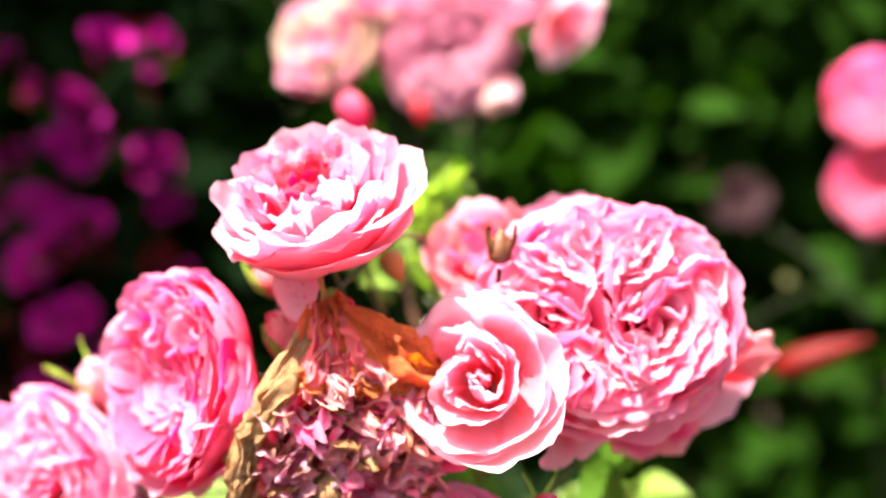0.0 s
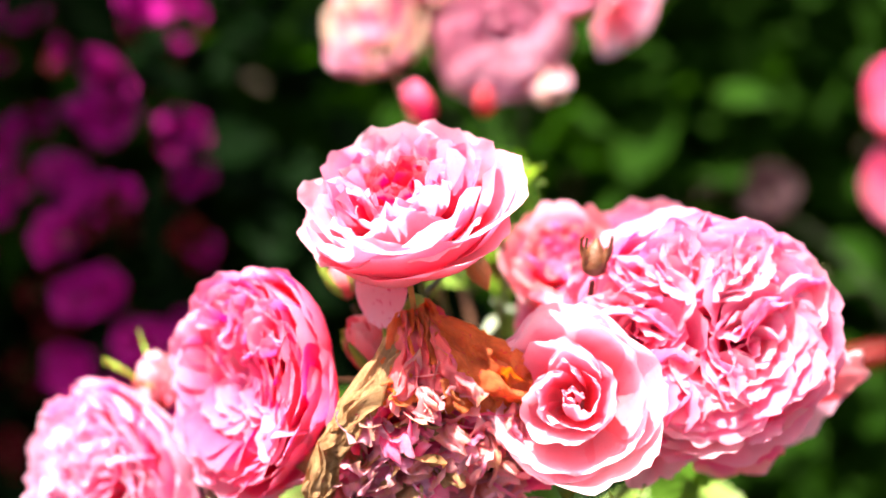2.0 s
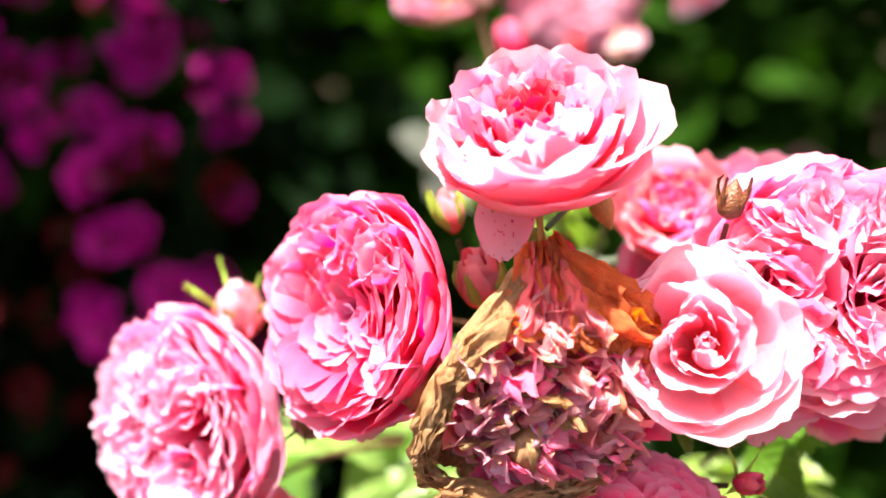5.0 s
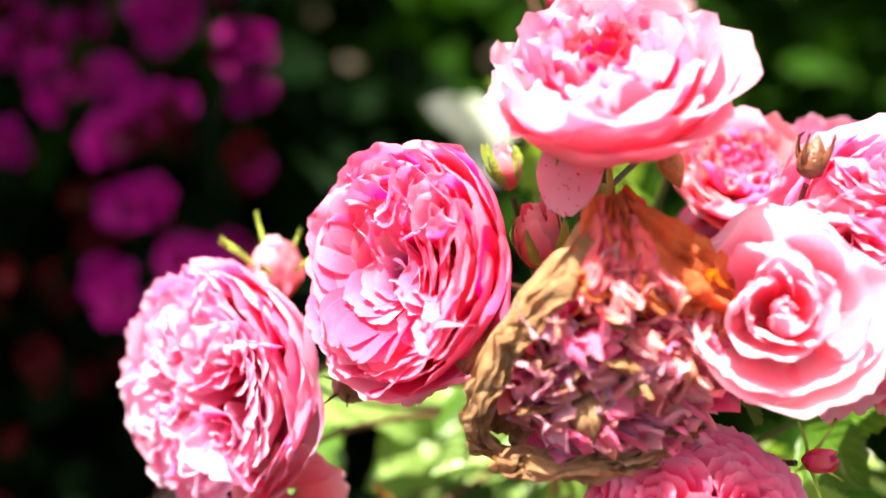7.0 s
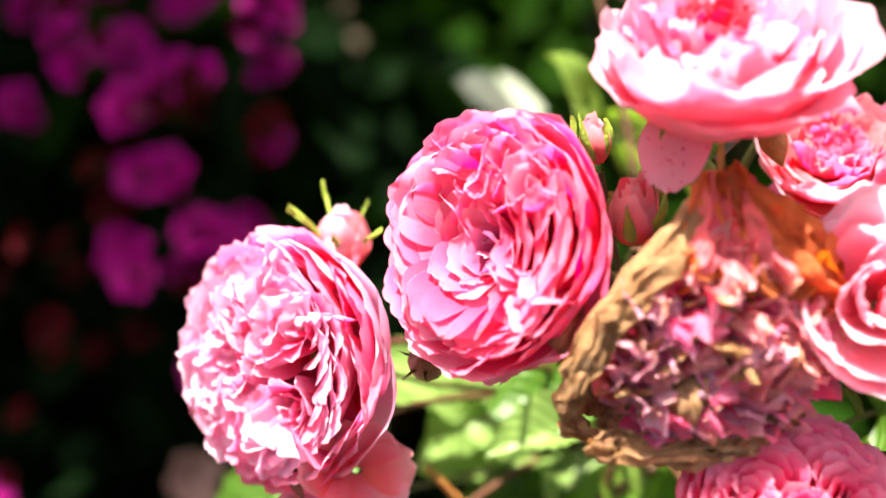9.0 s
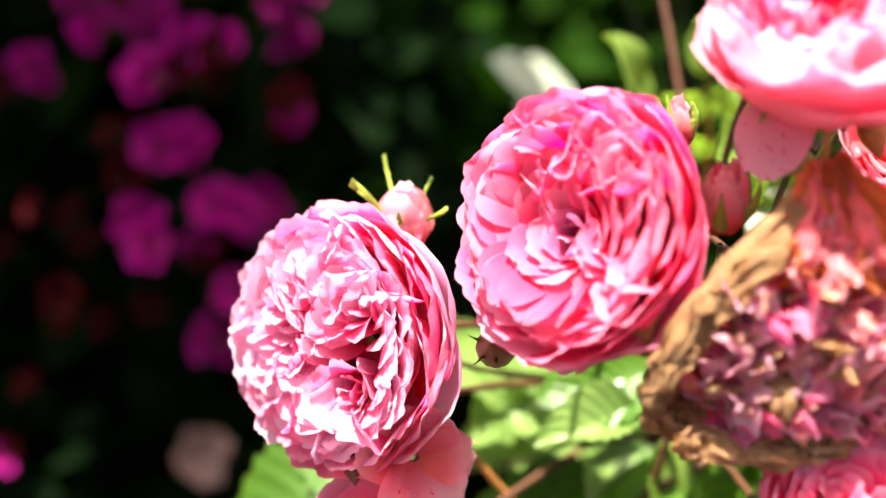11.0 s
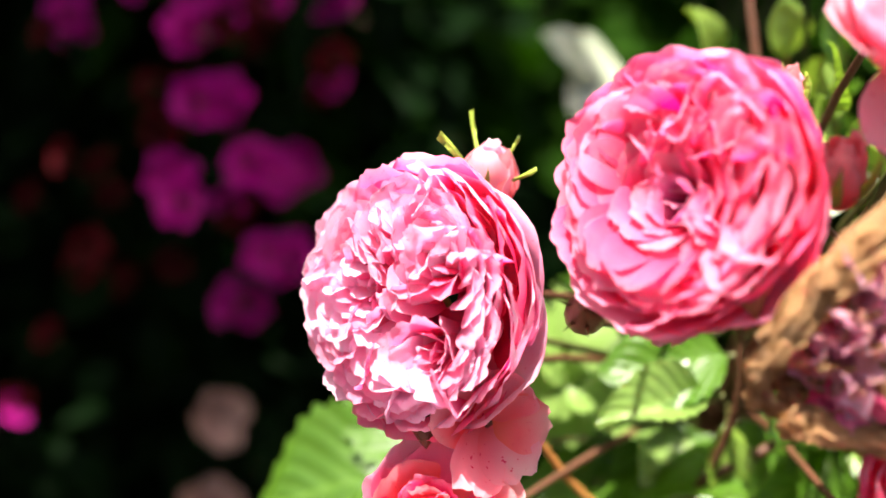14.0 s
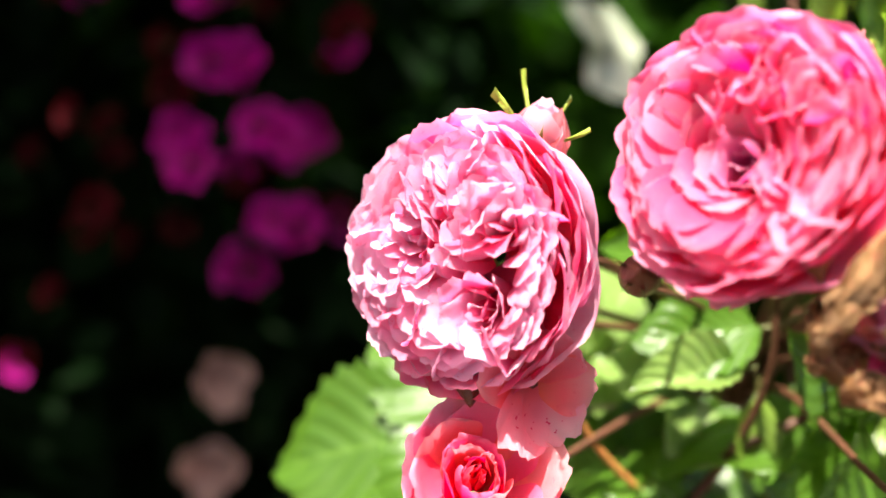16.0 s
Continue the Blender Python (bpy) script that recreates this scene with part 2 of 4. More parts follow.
HIP_RED = solid_material("hip_red", (0.075, 0.002, 0.002), (0.11, 0.004, 0.003), 60, 0.45, 0.12)


# ---- building blocks ----
def mesh_of(name, verts, faces, material, uvs=None, smooth=True):
    me = bpy.data.meshes.new(name)
    me.from_pydata([tuple(p) for p in verts], [], faces)
    if uvs is not None:
        layer = me.uv_layers.new(name="UVMap")
        loop = np.empty(len(me.loops), dtype=np.int32)
        me.loops.foreach_get("vertex_index", loop)
        layer.data.foreach_set("uv", np.asarray(uvs, dtype=np.float32)[loop].ravel())
    me.polygons.foreach_set("use_smooth", [smooth] * len(me.polygons))
    me.materials.append(material)
    me.update()
    return me


def child(name, me, parent, label=""):
    ob = new(name, me)
    ob.parent = parent
    return tagged(ob, label) if label else ob


def grid_faces(nu, nv):
    return [(j * nu + i, j * nu + i + 1, (j + 1) * nu + i + 1, (j + 1) * nu + i) for j in range(nv - 1) for i in range(nu - 1)]


def petal_sheet(rng, rho0, z0, th0, th1, length, width, rc0, rc1, ruffle=0.04, curl=0.0, notch=0.0, bend=1.0, nu=9, nv=9, claw=0.4, frill=0.0):
    """A petal that stands on the circle rho0 and leans from th0 to th1 degrees off the axis; rc: radius of its cupping; curl: how far its rim rolls back."""
    u = np.linspace(-1, 1, nu)
    v = np.linspace(0, 1, nv)
    fine = np.linspace(0, 1, 61)
    th = np.radians(th0 + (th1 - th0) * fine ** bend + curl * np.clip((fine - 0.7) / 0.3, 0, 1) ** 2)
    pr = rho0 + length * np.concatenate([[0], np.cumsum((np.sin(th[1:]) + np.sin(th[:-1])) / 120)])
    pz = z0 + length * np.concatenate([[0], np.cumsum((np.cos(th[1:]) + np.cos(th[:-1])) / 120)])
    U, V = np.meshgrid(u, v)
    q = rng.uniform(0, 6.28, 3)
    nick = 0.016 * np.sin(8 * U + q[0]) + 0.014 * np.sin(15 * U + q[1]) + 0.010 * np.sin(23 * U + q[2])
    drop = 0.13 * np.abs(U) ** 3.5 + notch * np.exp(-(U / 0.3) ** 2) + nick * V ** 4
    W = np.where(V < 0.62, claw + (1 - claw) * np.sin(np.clip(V / 0.62, 0, 1) * np.pi / 2), np.sqrt(np.clip(1 - (np.clip(V - 0.62, 0, 1) / 0.45) ** 3.2, 0.02, 1)))
    W = W * (1 + 0.06 * rng.uniform(-1, 1) * U)
    ve = np.clip(V * (1 - drop), 0, 1)
    rho, z, ang = np.interp(ve, fine, pr), np.interp(ve, fine, pz), np.interp(ve, fine, th)
    s = width * W * U
    rc = rc0 + (rc1 - rc0) * V
    lat, rise = rc * np.sin(s / rc), rc * (1 - np.cos(s / rc))
    p = rng.uniform(0, 6.28, 8)
    amp = ruffle * length * V ** 1.6
    wave = (np.sin(2.6 * U + 3.1 * V + p[0]) + 0.7 * np.sin(5.3 * U - 2.2 * V + p[1]) * np.abs(U) + 0.6 * np.sin(4.7 * V + p[2]) + 0.8 * frill * np.sin(9 * U + p[3] + 3 * V) + 0.8 * frill * np.sin(13 * U + p[4] - 5 * V))
    rise = rise + amp * wave
    lat = lat + 0.4 * amp * np.sin(3.7 * V + 2 * U + p[5])
    x = lat
    y = rho - np.cos(ang) * rise
    zz = z + np.sin(ang) * rise
    pts = np.stack([x, y, zz], -1).reshape(-1, 3)
    uv = np.stack([(U + 1) / 2, V], -1).reshape(-1, 2)
    return pts, grid_faces(nu, nv), uv


def spun(pts, degrees):
    c, s = math.cos(radians(degrees)), math.sin(radians(degrees))
    return np.stack([pts[:, 0] * c - pts[:, 1] * s, pts[:, 0] * s + pts[:, 1] * c, pts[:, 2]], -1)


def leant(pts, pivot, towards, degrees):
    """Turns points about pivot, tipping the axis towards the azimuth given."""
    m = Matrix.Rotation(radians(degrees), 3, Vector((-math.sin(radians(towards)), math.cos(radians(towards)), 0)))
    return (pts - pivot) @ np.array(m).T + pivot


def frame_of(place, axis, spin=0.0):
    q = Vector(axis).normalized().to_track_quat("Z", "Y")
    return Matrix.Translation(place) @ q.to_matrix().to_4x4() @ Matrix.Rotation(radians(spin), 4, "Z")


def tube(points, radii, sides=8):
    pts = [Vector(p) for p in points]
    verts, faces = [], []
    ref = Vector((0.31, 0.87, 0.2)).normalized()
    for i, p in enumerate(pts):
        d = (pts[min(i + 1, len(pts) - 1)] - pts[max(i - 1, 0)]).normalized()
        a = d.cross(ref).normalized()
        b = d.cross(a)
        for k in range(sides):
            w = 2 * math.pi * k / sides
            verts.append(p + (a * math.cos(w) + b * math.sin(w)) * radii[i])
    for i in range(len(pts) - 1):
        for k in range(sides):
            faces.append((i * sides + k, i * sides + (k + 1) % sides, (i + 1) * sides + (k + 1) % sides, (i + 1) * sides + k))
    faces.append(tuple(range(sides)))
    faces.append(tuple((len(pts) - 1) * sides + k for k in reversed(range(sides))))
    return verts, faces


def bowed(a, b, sag, n=9):
    a, b, sag = Vector(a), Vector(b), Vector(sag)
    return [a.lerp(b, t / (n - 1)) + sag * math.sin(math.pi * t / (n - 1)) for t in range(n)]


def lathe(profile, sides=12):
    verts = [(r * math.cos(2 * math.pi * k / sides), r * math.sin(2 * math.pi * k / sides), z) for r, z in profile for k in range(sides)]
    faces = [(i * sides + k, i * sides + (k + 1) % sides, (i + 1) * sides + (k + 1) % sides, (i + 1) * sides + k) for i in range(len(profile) - 1) for k in range(sides)]
    faces.append(tuple(reversed(range(sides))))
    faces.append(tuple((len(profile) - 1) * sides + k for k in range(sides)))
    return verts, faces


def sepals(thing, rng, R, base_z, reach, open_deg, material, count=5, wide=0.13, hug=False):
    calyx = next((c for c in thing.children if c.name.startswith("receptacle")), thing)
    for k in range(count):
        first, last = (66, -30 + rng.uniform(-8, 6)) if hug else (open_deg * 0.6, open_deg + rng.uniform(-12, 25))
        pts, faces, uv = petal_sheet(rng, 0.07 * R, base_z * R, first, last, reach * R * rng.uniform(0.8, 1.15), wide * R, 0.3 * R, 0.3 * R, 0.05, rng.uniform(-25, 40), 0, 1.0, 5, 8, 1.0)
        taper = np.clip(1.05 - uv[:, 1] ** 1.3, 0.05, 1)
        pts[:, 0] *= taper
        child("sepal", mesh_of("sepal", spun(pts, k * 360 / count + rng.uniform(-12, 12)), faces, material, uv), calyx)


def receptacle(thing, R, base_z, material, size=0.16):
    prof = [(0.02, -1.5), (0.35, -1.35), (0.85, -0.8), (1.0, -0.25), (0.85, 0.15), (0.6, 0.3)]
    BASES.append((thing.matrix_world @ Vector((0, 0, (base_z - 1.3 * size) * R)), thing.matrix_world.to_3x3() @ Vector((0, 0, -1)), thing.name))
    v, f = lathe([(r * size * R, base_z + z * size * R) for r, z in prof])
    child("receptacle", mesh_of("receptacle", v, f, material), thing)


def ring_of_petals(thing, rng, R, count, rho0, z0, th0, th1, length, width, rc0, rc1, material, ruffle=0.05, curl=0.0, notch=0.04, bend=1.0, start=None, jitter=8, nu=9, nv=9, frill=0.2, arc=360.0, spread=0.12):
    start = rng.uniform(0, 360) if start is None else start
    for k in range(count):
        j = lambda a: a * (1 + rng.uniform(-spread, spread))
        pts, faces, uv = petal_sheet(rng, j(rho0) * R, (z0 + rng.uniform(-0.03, 0.03)) * R, th0 + rng.uniform(-jitter, jitter) * 0.5, th1 + rng.uniform(-jitter, jitter), j(length) * R, j(width) * R, j(rc0) * R, j(rc1) * R, ruffle, curl * rng.uniform(0.4, 1.5), notch * rng.uniform(0, 2), bend, nu, nv, 0.4, frill)
        mat = material[int(rng.integers(len(material)))] if isinstance(material, (list, tuple)) else material
        child("petal", mesh_of("petal", spun(pts, start + k * arc / count + rng.uniform(-jitter, jitter)), faces, mat, uv), thing)


BASES = []


def bloom(name, place, axis, spin, label, category="rose", group="roses on the bush"):
    thing = new(name)
    thing.empty_display_size = 0.01
    thing.matrix_world = frame_of(place, axis, spin)
    return tagged(thing, label, category, group)


def tile(thing, rng, R, at, height, outward, lean, length, half, material, ruffle=0.03, curl=30.0, nu=9, nv=8, frill=0.15, cup=0.45, notch=0.03):
    """One inner petal whose tip stands at a place of the bloom's face; it leans outward and is hollow on its inner side."""
    pts, faces, uv = petal_sheet(rng, 0.0, 0.0, lean * 0.2 - 4, lean, length * R, half * R, cup * R, cup * 1.25 * R, ruffle, curl, notch * rng.uniform(0, 2), 1.0, nu, nv, 0.6, frill)
    pts = spun(pts, outward - 90)
    pts += np.array([at[0] * R, at[1] * R, height * R]) - pts[(nv - 1) * nu + nu // 2]
    mat = material[int(rng.integers(len(material)))] if isinstance(material, (list, tuple)) else material
    child("petal", mesh_of("petal", pts, faces, mat, uv), thing)


def full_rose(place, axis, spin, R, seed, mats, label, rim=None, deep=0.62, dome=0.12, whorls=((0.0, 0.0),), flutes=(), dens=1.0, size=1.0, group="roses on the bush", heart=None, nu=11, nv=9, lay=58, wall=1.0, rings=4, sink=0.10, curls=(15, 60), core=0.16):
    """A full, old-fashioned rose: a cup of broad guard petals and, within, petals nested round one or several whorls.
    flutes: (first, last azimuth, count) of petals folded edge-on between heart and rim."""
    rng = np.random.default_rng(seed)
    thing = bloom("rose", place, axis, spin, label, group=group)
    rim = rim or mats
    receptacle(thing, R, -deep, STEM_GREEN, 0.13)
    sepals(thing, rng, R, -deep, 0.5, 95, SEPAL)
    for count, z, th0, th1, length, half, mat in ((6, 0.0, 100, 10, 1.16, 0.74, rim), (7, 0.02, 97, 3, 1.13, 0.66, rim), (7, 0.05, 92, -2, 1.08, 0.62, rim), (8, 0.09, 84, -2, 1.00, 0.52, mats))[:rings]:
        ring_of_petals(thing, rng, R, count, 0.10, -deep + z, th0, th1, length * wall, half, 0.95, 0.92, mat, 0.028, 14, 0.03, 1.4, nu=nu + 4, nv=nv + 2, jitter=6, spread=0.05, frill=0.2)
    low = deep * 0.8

    def level(x, y):
        r = math.hypot(x, y)
        d = min(math.hypot(x - a, y - b) for a, b in whorls)
        return dome * (1 - r * r) - sink * math.exp(-(d / 0.13) ** 2) + rng.uniform(-0.025, 0.025)

    reach = 1.0
    step = 0.085 / dens
    for w, (cx, cy) in enumerate(whorls):
        for k in range(int(reach / step)):
            rho = step * (k + 0.55)
            half = (0.075 + 0.30 * min(rho, 0.55)) * size
            n = max(3, int(6.28 * rho / (1.35 * half)))
            first = rng.uniform(0, 360)
            for i in range(n):
                phi = radians(first + 360 * (i + rng.uniform(-0.25, 0.25)) / n)
                x, y = cx + rho * math.cos(phi), cy + rho * math.sin(phi)
                r = math.hypot(x, y)
                if r > 0.84 or min(range(len(whorls)), key=lambda q: math.hypot(x - whorls[q][0], y - whorls[q][1])) != w:
                    continue
                b = min(max((r - 0.40) / 0.45, 0.0), 1.0) * 0.8
                out = math.degrees(math.atan2((1 - b) * math.sin(phi) + b * y / (r + 1e-6), (1 - b) * math.cos(phi) + b * x / (r + 1e-6)))
                lean = 4 + lay * max(0.75 * min(rho / 0.55, 1), b) + rng.uniform(-9, 9)
                tile(thing, rng, R, (x, y), level(x, y), out + rng.uniform(-16, 16), lean, min(low, 0.48) * rng.uniform(0.85, 1.1), half * rng.uniform(0.8, 1.25), heart if heart and rho < core else mats, 0.03, rng.uniform(*curls), nu, nv, 0.2, 0.16 + 0.7 * rho)
    for r, lean in ((0.74, lay * 0.8), (0.84, lay * 0.75), (0.93, lay * 0.45)):
        n = int(6.28 * r / (0.30 * size) * dens)
        for i in range(n):
            az = 360 * (i + rng.uniform(-0.3, 0.3)) / n
            x, y = r * math.cos(radians(az)), r * math.sin(radians(az))
            tile(thing, rng, R, (x, y), level(x, y) + 0.02, az + rng.uniform(-20, 20), lean + rng.uniform(-10, 10), min(low, 0.52), rng.uniform(0.18, 0.27) * size, mats, 0.03, rng.uniform(*curls), nu, nv, 0.25, 0.7)
    for i in range(12 if len(whorls) > 1 else 0):
        r, az = rng.uniform(0, 0.45), rng.uniform(0, 360)
        x, y = r * math.cos(radians(az)), r * math.sin(radians(az))
        tile(thing, rng, R, (x, y), level(x, y) + 0.02, rng.uniform(0, 360), rng.uniform(10, 50), min(low, 0.46), rng.uniform(0.14, 0.22), mats, 0.03, rng.uniform(10, 40), nu, nv, 0.2, 0.4)
    for a0, a1, n in flutes:
        for i in range(n):
            az = a0 + (a1 - a0) * (i + rng.uniform(0.1, 0.9)) / n
            r = rng.uniform(0.30, 0.78)
            x, y = r * math.cos(radians(az)), r * math.sin(radians(az))
            tile(thing, rng, R, (x, y), level(x, y) + rng.uniform(0.03, 0.13), az + (90 if rng.uniform() < 0.5 else -90) + rng.uniform(-20, 20), rng.uniform(2, 26), min(low, 0.5), rng.uniform(0.16, 0.25), mats, 0.035, rng.uniform(30, 80), nu, nv, 0.25, 0.6)
    return thing


# ---- setting ----
def ground():
    n = 40
    xs = np.concatenate([np.linspace(-400, -6, 8), np.linspace(-5, 5, n), np.linspace(6, 400, 8)])
    ys = np.concatenate([np.linspace(-400, -6, 8), np.linspace(-5, 6, n), np.linspace(7, 400, 8)])
    verts = [(x, y, 0.02 * noise.noise((x * 2, y * 2, 0)) if abs(x) < 6 and abs(y) < 7 else 0.0) for y in ys for x in xs]
    ob = new("ground", mesh_of("ground", verts, grid_faces(len(xs), len(ys)), SOIL))
    tagged(ob, "dark brown garden soil of the flower bed", "ground", kind="structure")


ground()


def leaf_mass(name, seed, count, lo, hi, size, material, density=None, droop=0.4):
    """Loose leaves of a shrub, each a folded blade of eight faces."""
    rng = np.random.default_rng(seed)
    verts, faces, uvs = [], [], []
    outline = [(0.0, 0.0), (0.32, 0.25), (0.38, 0.5), (0.24, 0.8), (0.0, 1.05)]
    made = 0
    while made < count:
        p = Vector((rng.uniform(lo[0], hi[0]), rng.uniform(lo[1], hi[1]), rng.uniform(lo[2], hi[2])))
        if density and rng.uniform() > density(p):
            continue
        made += 1
        L = size * rng.uniform(0.6, 1.3)
        m = frame_of(p, (rng.normal(0, 0.7), rng.normal(-0.15, 0.7), 0.9), rng.uniform(0, 360)) @ Matrix.Rotation(radians(rng.uniform(-40, 40)), 4, "X")
        b = len(verts)
        for y in (0.0, 0.25, 0.5, 0.8, 1.05):
            verts.append(m @ Vector((0, y * L, -droop * L * y * y * 0.4)))
            uvs.append((0.5, y / 1.05))
        for s in (-1, 1):
            for x, y in outline[1:4]:
                verts.append(m @ Vector((s * x * L, y * L, 0.10 * L - droop * L * y * y * 0.4)))
                uvs.append((0.5 + s * x, y / 1.05))
        for k, o in ((0, 5), (1, 8)):
            fs = [(b, b + 1, b + o), (b + 1, b + 2, b + o + 1, b + o), (b + 2, b + 3, b + o + 2, b + o + 1), (b + 3, b + 4, b + o + 2)]
            faces += fs if k == 0 else [tuple(reversed(f)) for f in fs]
    return mesh_of(name, verts, faces, material, uvs)


def leaf_cloud(name, label, *shape):
    return tagged(new(name, leaf_mass(name, *shape)), label, "shrub", kind="stuff")


def ragged(lo, hi, deep):
    """Thins the leaves towards an uneven outline."""
    def density(p):
        inside = min(p.x - lo[0], hi[0] - p.x, p.y - lo[1], hi[1] - p.y, hi[2] - p.z)
        return 1.0 if inside > deep * (0.5 + noise.noise(p * 2.5)) else 0.0
    return density


# Out-of-view tree, added only to keep the sun off the magenta bed.
def added_shade_tree():
    tree = new("tree")
    tree.matrix_world = Matrix.Translation((-1.5, 1.75, 0))
    tagged(tree, "unseen low spreading tree added to shade the magenta flowers", "tree")
    v, f = tube(bowed((0, 0, -0.02), (0.05, -0.1, 1.35), (0.05, 0.02, 0), 10), [0.075 - 0.004 * i for i in range(10)], 10)
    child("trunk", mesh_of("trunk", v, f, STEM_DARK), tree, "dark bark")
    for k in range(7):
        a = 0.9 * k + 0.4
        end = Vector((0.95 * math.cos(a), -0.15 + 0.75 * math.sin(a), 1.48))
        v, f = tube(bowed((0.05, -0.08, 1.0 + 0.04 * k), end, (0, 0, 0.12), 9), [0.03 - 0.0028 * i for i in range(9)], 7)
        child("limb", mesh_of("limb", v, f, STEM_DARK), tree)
    lo, hi = (-1.3, -1.22, 1.18), (1.28, 0.6, 1.72)
    child("crown", leaf_mass("crown", 15, 5600, lo, hi, 0.12, LEAF, ragged((lo[0], lo[1] - 0.1, 0), hi, 0.22)), tree)


def thin_out(p):
    return 0.3 + 0.7 * (noise.noise(p * 3.0) > -0.1)


leaf_cloud("shrub_foliage", "mid-green shrub leaves filling the bed behind the roses", 11, 12000, (-0.60, 1.0, 0.0), (2.2, 1.9, 1.25), 0.065, LEAF_FAR, ragged((-0.9, 0.9, 0), (2.2, 1.9, 1.25), 0.3))
leaf_cloud("shrub_foliage", "shrub leaves coloured near black for shade behind the magenta flowers", 12, 12000, (-2.6, 0.92, 0.0), (0.05, 2.0, 1.3), 0.09, LEAF_SHADED, lambda p: 0.0 if p.x > -0.42 and p.z > 0.62 else 1.0)
leaf_cloud("shrub_foliage", "leaves coloured near black for shade low among the magenta flowers", 14, 900, (-0.75, 0.74, 0.25), (-0.10, 1.0, 0.98), 0.045, LEAF_SHADED, thin_out)
added_shade_tree()
leaf_cloud("hedge_foliage", "tall dark hedge leaves closing the garden behind", 13, 7000, (-4.0, 2.4, 0.0), (4.5, 3.4, 2.3), 0.16, LEAF_FAR, ragged((-4.0, 2.4, 0), (4.5, 3.4, 2.3), 0.5))


# ---- the roses in front ----
def open_cup(place, axis, spin, R, seed, outer, inner, core, label, group="roses on the bush", nu=11, nv=11):
    """A bowl of broad petals whose rims turn over, with rings of small ruffled petals round a deep pink heart."""
    rng = np.random.default_rng(seed)
    thing = bloom("rose", place, axis, spin, label, group=group)
    receptacle(thing, R, -0.74, STEM_ORANGE, 0.13)
    sepals(thing, rng, R, -0.74, 0.4, 130, SEPAL)
    ring_of_petals(thing, rng, R, 5, 0.08, -0.74, 98, 14, 0.98, 0.66, 0.8, 0.9, outer, 0.035, 30, 0.04, 1.2, nu=nu + 4, nv=nv + 2, start=20, frill=0.1)
    ring_of_petals(thing, rng, R, 5, 0.08, -0.71, 96, -4, 1.10, 0.64, 0.8, 0.9, outer, 0.035, 34, 0.05, 1.2, nu=nu + 4, nv=nv + 2, start=56, frill=0.1)
    ring_of_petals(thing, rng, R, 6, 0.08, -0.68, 92, -10, 1.14, 0.56, 0.66, 0.8, outer, 0.04, 30, 0.04, 1.1, nu=nu + 2, nv=nv, frill=0.2)
    ring_of_petals(thing, rng, R, 8, 0.08, -0.64, 78, -4, 0.96, 0.38, 0.5, 0.6, inner, 0.05, 34, 0.05, 1.05, nu=nu, nv=nv, frill=0.4)
    ring_of_petals(thing, rng, R, 10, 0.07, -0.58, 66, -6, 0.80, 0.27, 0.36, 0.46, inner, 0.07, 40, 0.06, 1.0, frill=0.6)
    ring_of_petals(thing, rng, R, 11, 0.06, -0.54, 54, -6, 0.68, 0.21, 0.26, 0.34, inner, 0.09, 44, 0.06, 1.0, frill=0.7)
    ring_of_petals(thing, rng, R, 10, 0.05, -0.50, 42, -6, 0.54, 0.17, 0.18, 0.26, core, 0.09, 40, 0.05, 1.0, nu=7, nv=8, frill=0.6)
    ring_of_petals(thing, rng, R, 9, 0.05, -0.48, 28, -8, 0.42, 0.14, 0.14, 0.20, core, 0.10, 24, 0.05, 1.0, nu=7, nv=8, frill=0.5)
    ring_of_petals(thing, rng, R, 7, 0.02, -0.48, 14, -8, 0.34, 0.10, 0.1, 0.14, core, 0.10, 16, 0.05, 1.0, nu=7, nv=8, frill=0.5)
    return thing


def lone_petal(thing, seed, R, azimuth, rho0, z0, th0, th1, length, width, rc, material, ruffle=0.05, curl=20, nu=11, nv=11, frill=0.2, notch=0.03, label=""):
    rng = np.random.default_rng(seed)
    pts, faces, uv = petal_sheet(rng, rho0 * R, z0 * R, th0, th1, length * R, width * R, rc * R, rc * R, ruffle, curl, notch, 0.9, nu, nv, 0.4, frill)
    return child("petal", mesh_of("petal", spun(pts, azimuth), faces, material, uv), thing, label)


top = open_cup((-0.0274, 0.3135, 0.8660), (-0.08, -0.44, 0.89), 0, 0.0304, 3, [PINK_PALE, BLUSH, PINK_PALE], [PINK, PINK_PALE], PINK_DEEP, "open light pink rose with a deep pink heart above the others")
lone_petal(top, 42, 0.0292, 264, 0.10, -0.68, 88, 34, 1.30, 0.70, 0.8, PINK_PALE, 0.03, 0)
lone_petal(top, 46, 0.0290, 218, 0.10, -0.70, 96, 16, 1.02, 0.56, 0.8, BLUSH, 0.03, 80)
lone_petal(top, 47, 0.0290, 158, 0.10, -0.70, 97, 10, 1.04, 0.56, 0.8, BLUSH, 0.03, 60)
lone_petal(top, 45, 0.0288, 190, 0.10, -0.62, 92, 10, 1.20, 0.62, 0.8, PINK_PALE, 0.03, 75)
lone_petal(top, 48, 0.0304, 328, 0.10, -0.66, 92, -4, 1.09, 0.56, 0.7, PINK_PALE, 0.03, 20)
lone_petal(top, 49, 0.0304, 12, 0.10, -0.66, 92, -6, 1.07, 0.56, 0.7, BLUSH, 0.03, 14)
lone_petal(top, 41, 0.0285, 150, 0.10, -0.72, 118, 150, 0.80, 0.30, 0.9, FLECKED, 0.04, 10, label="drooping flecked pale petal")

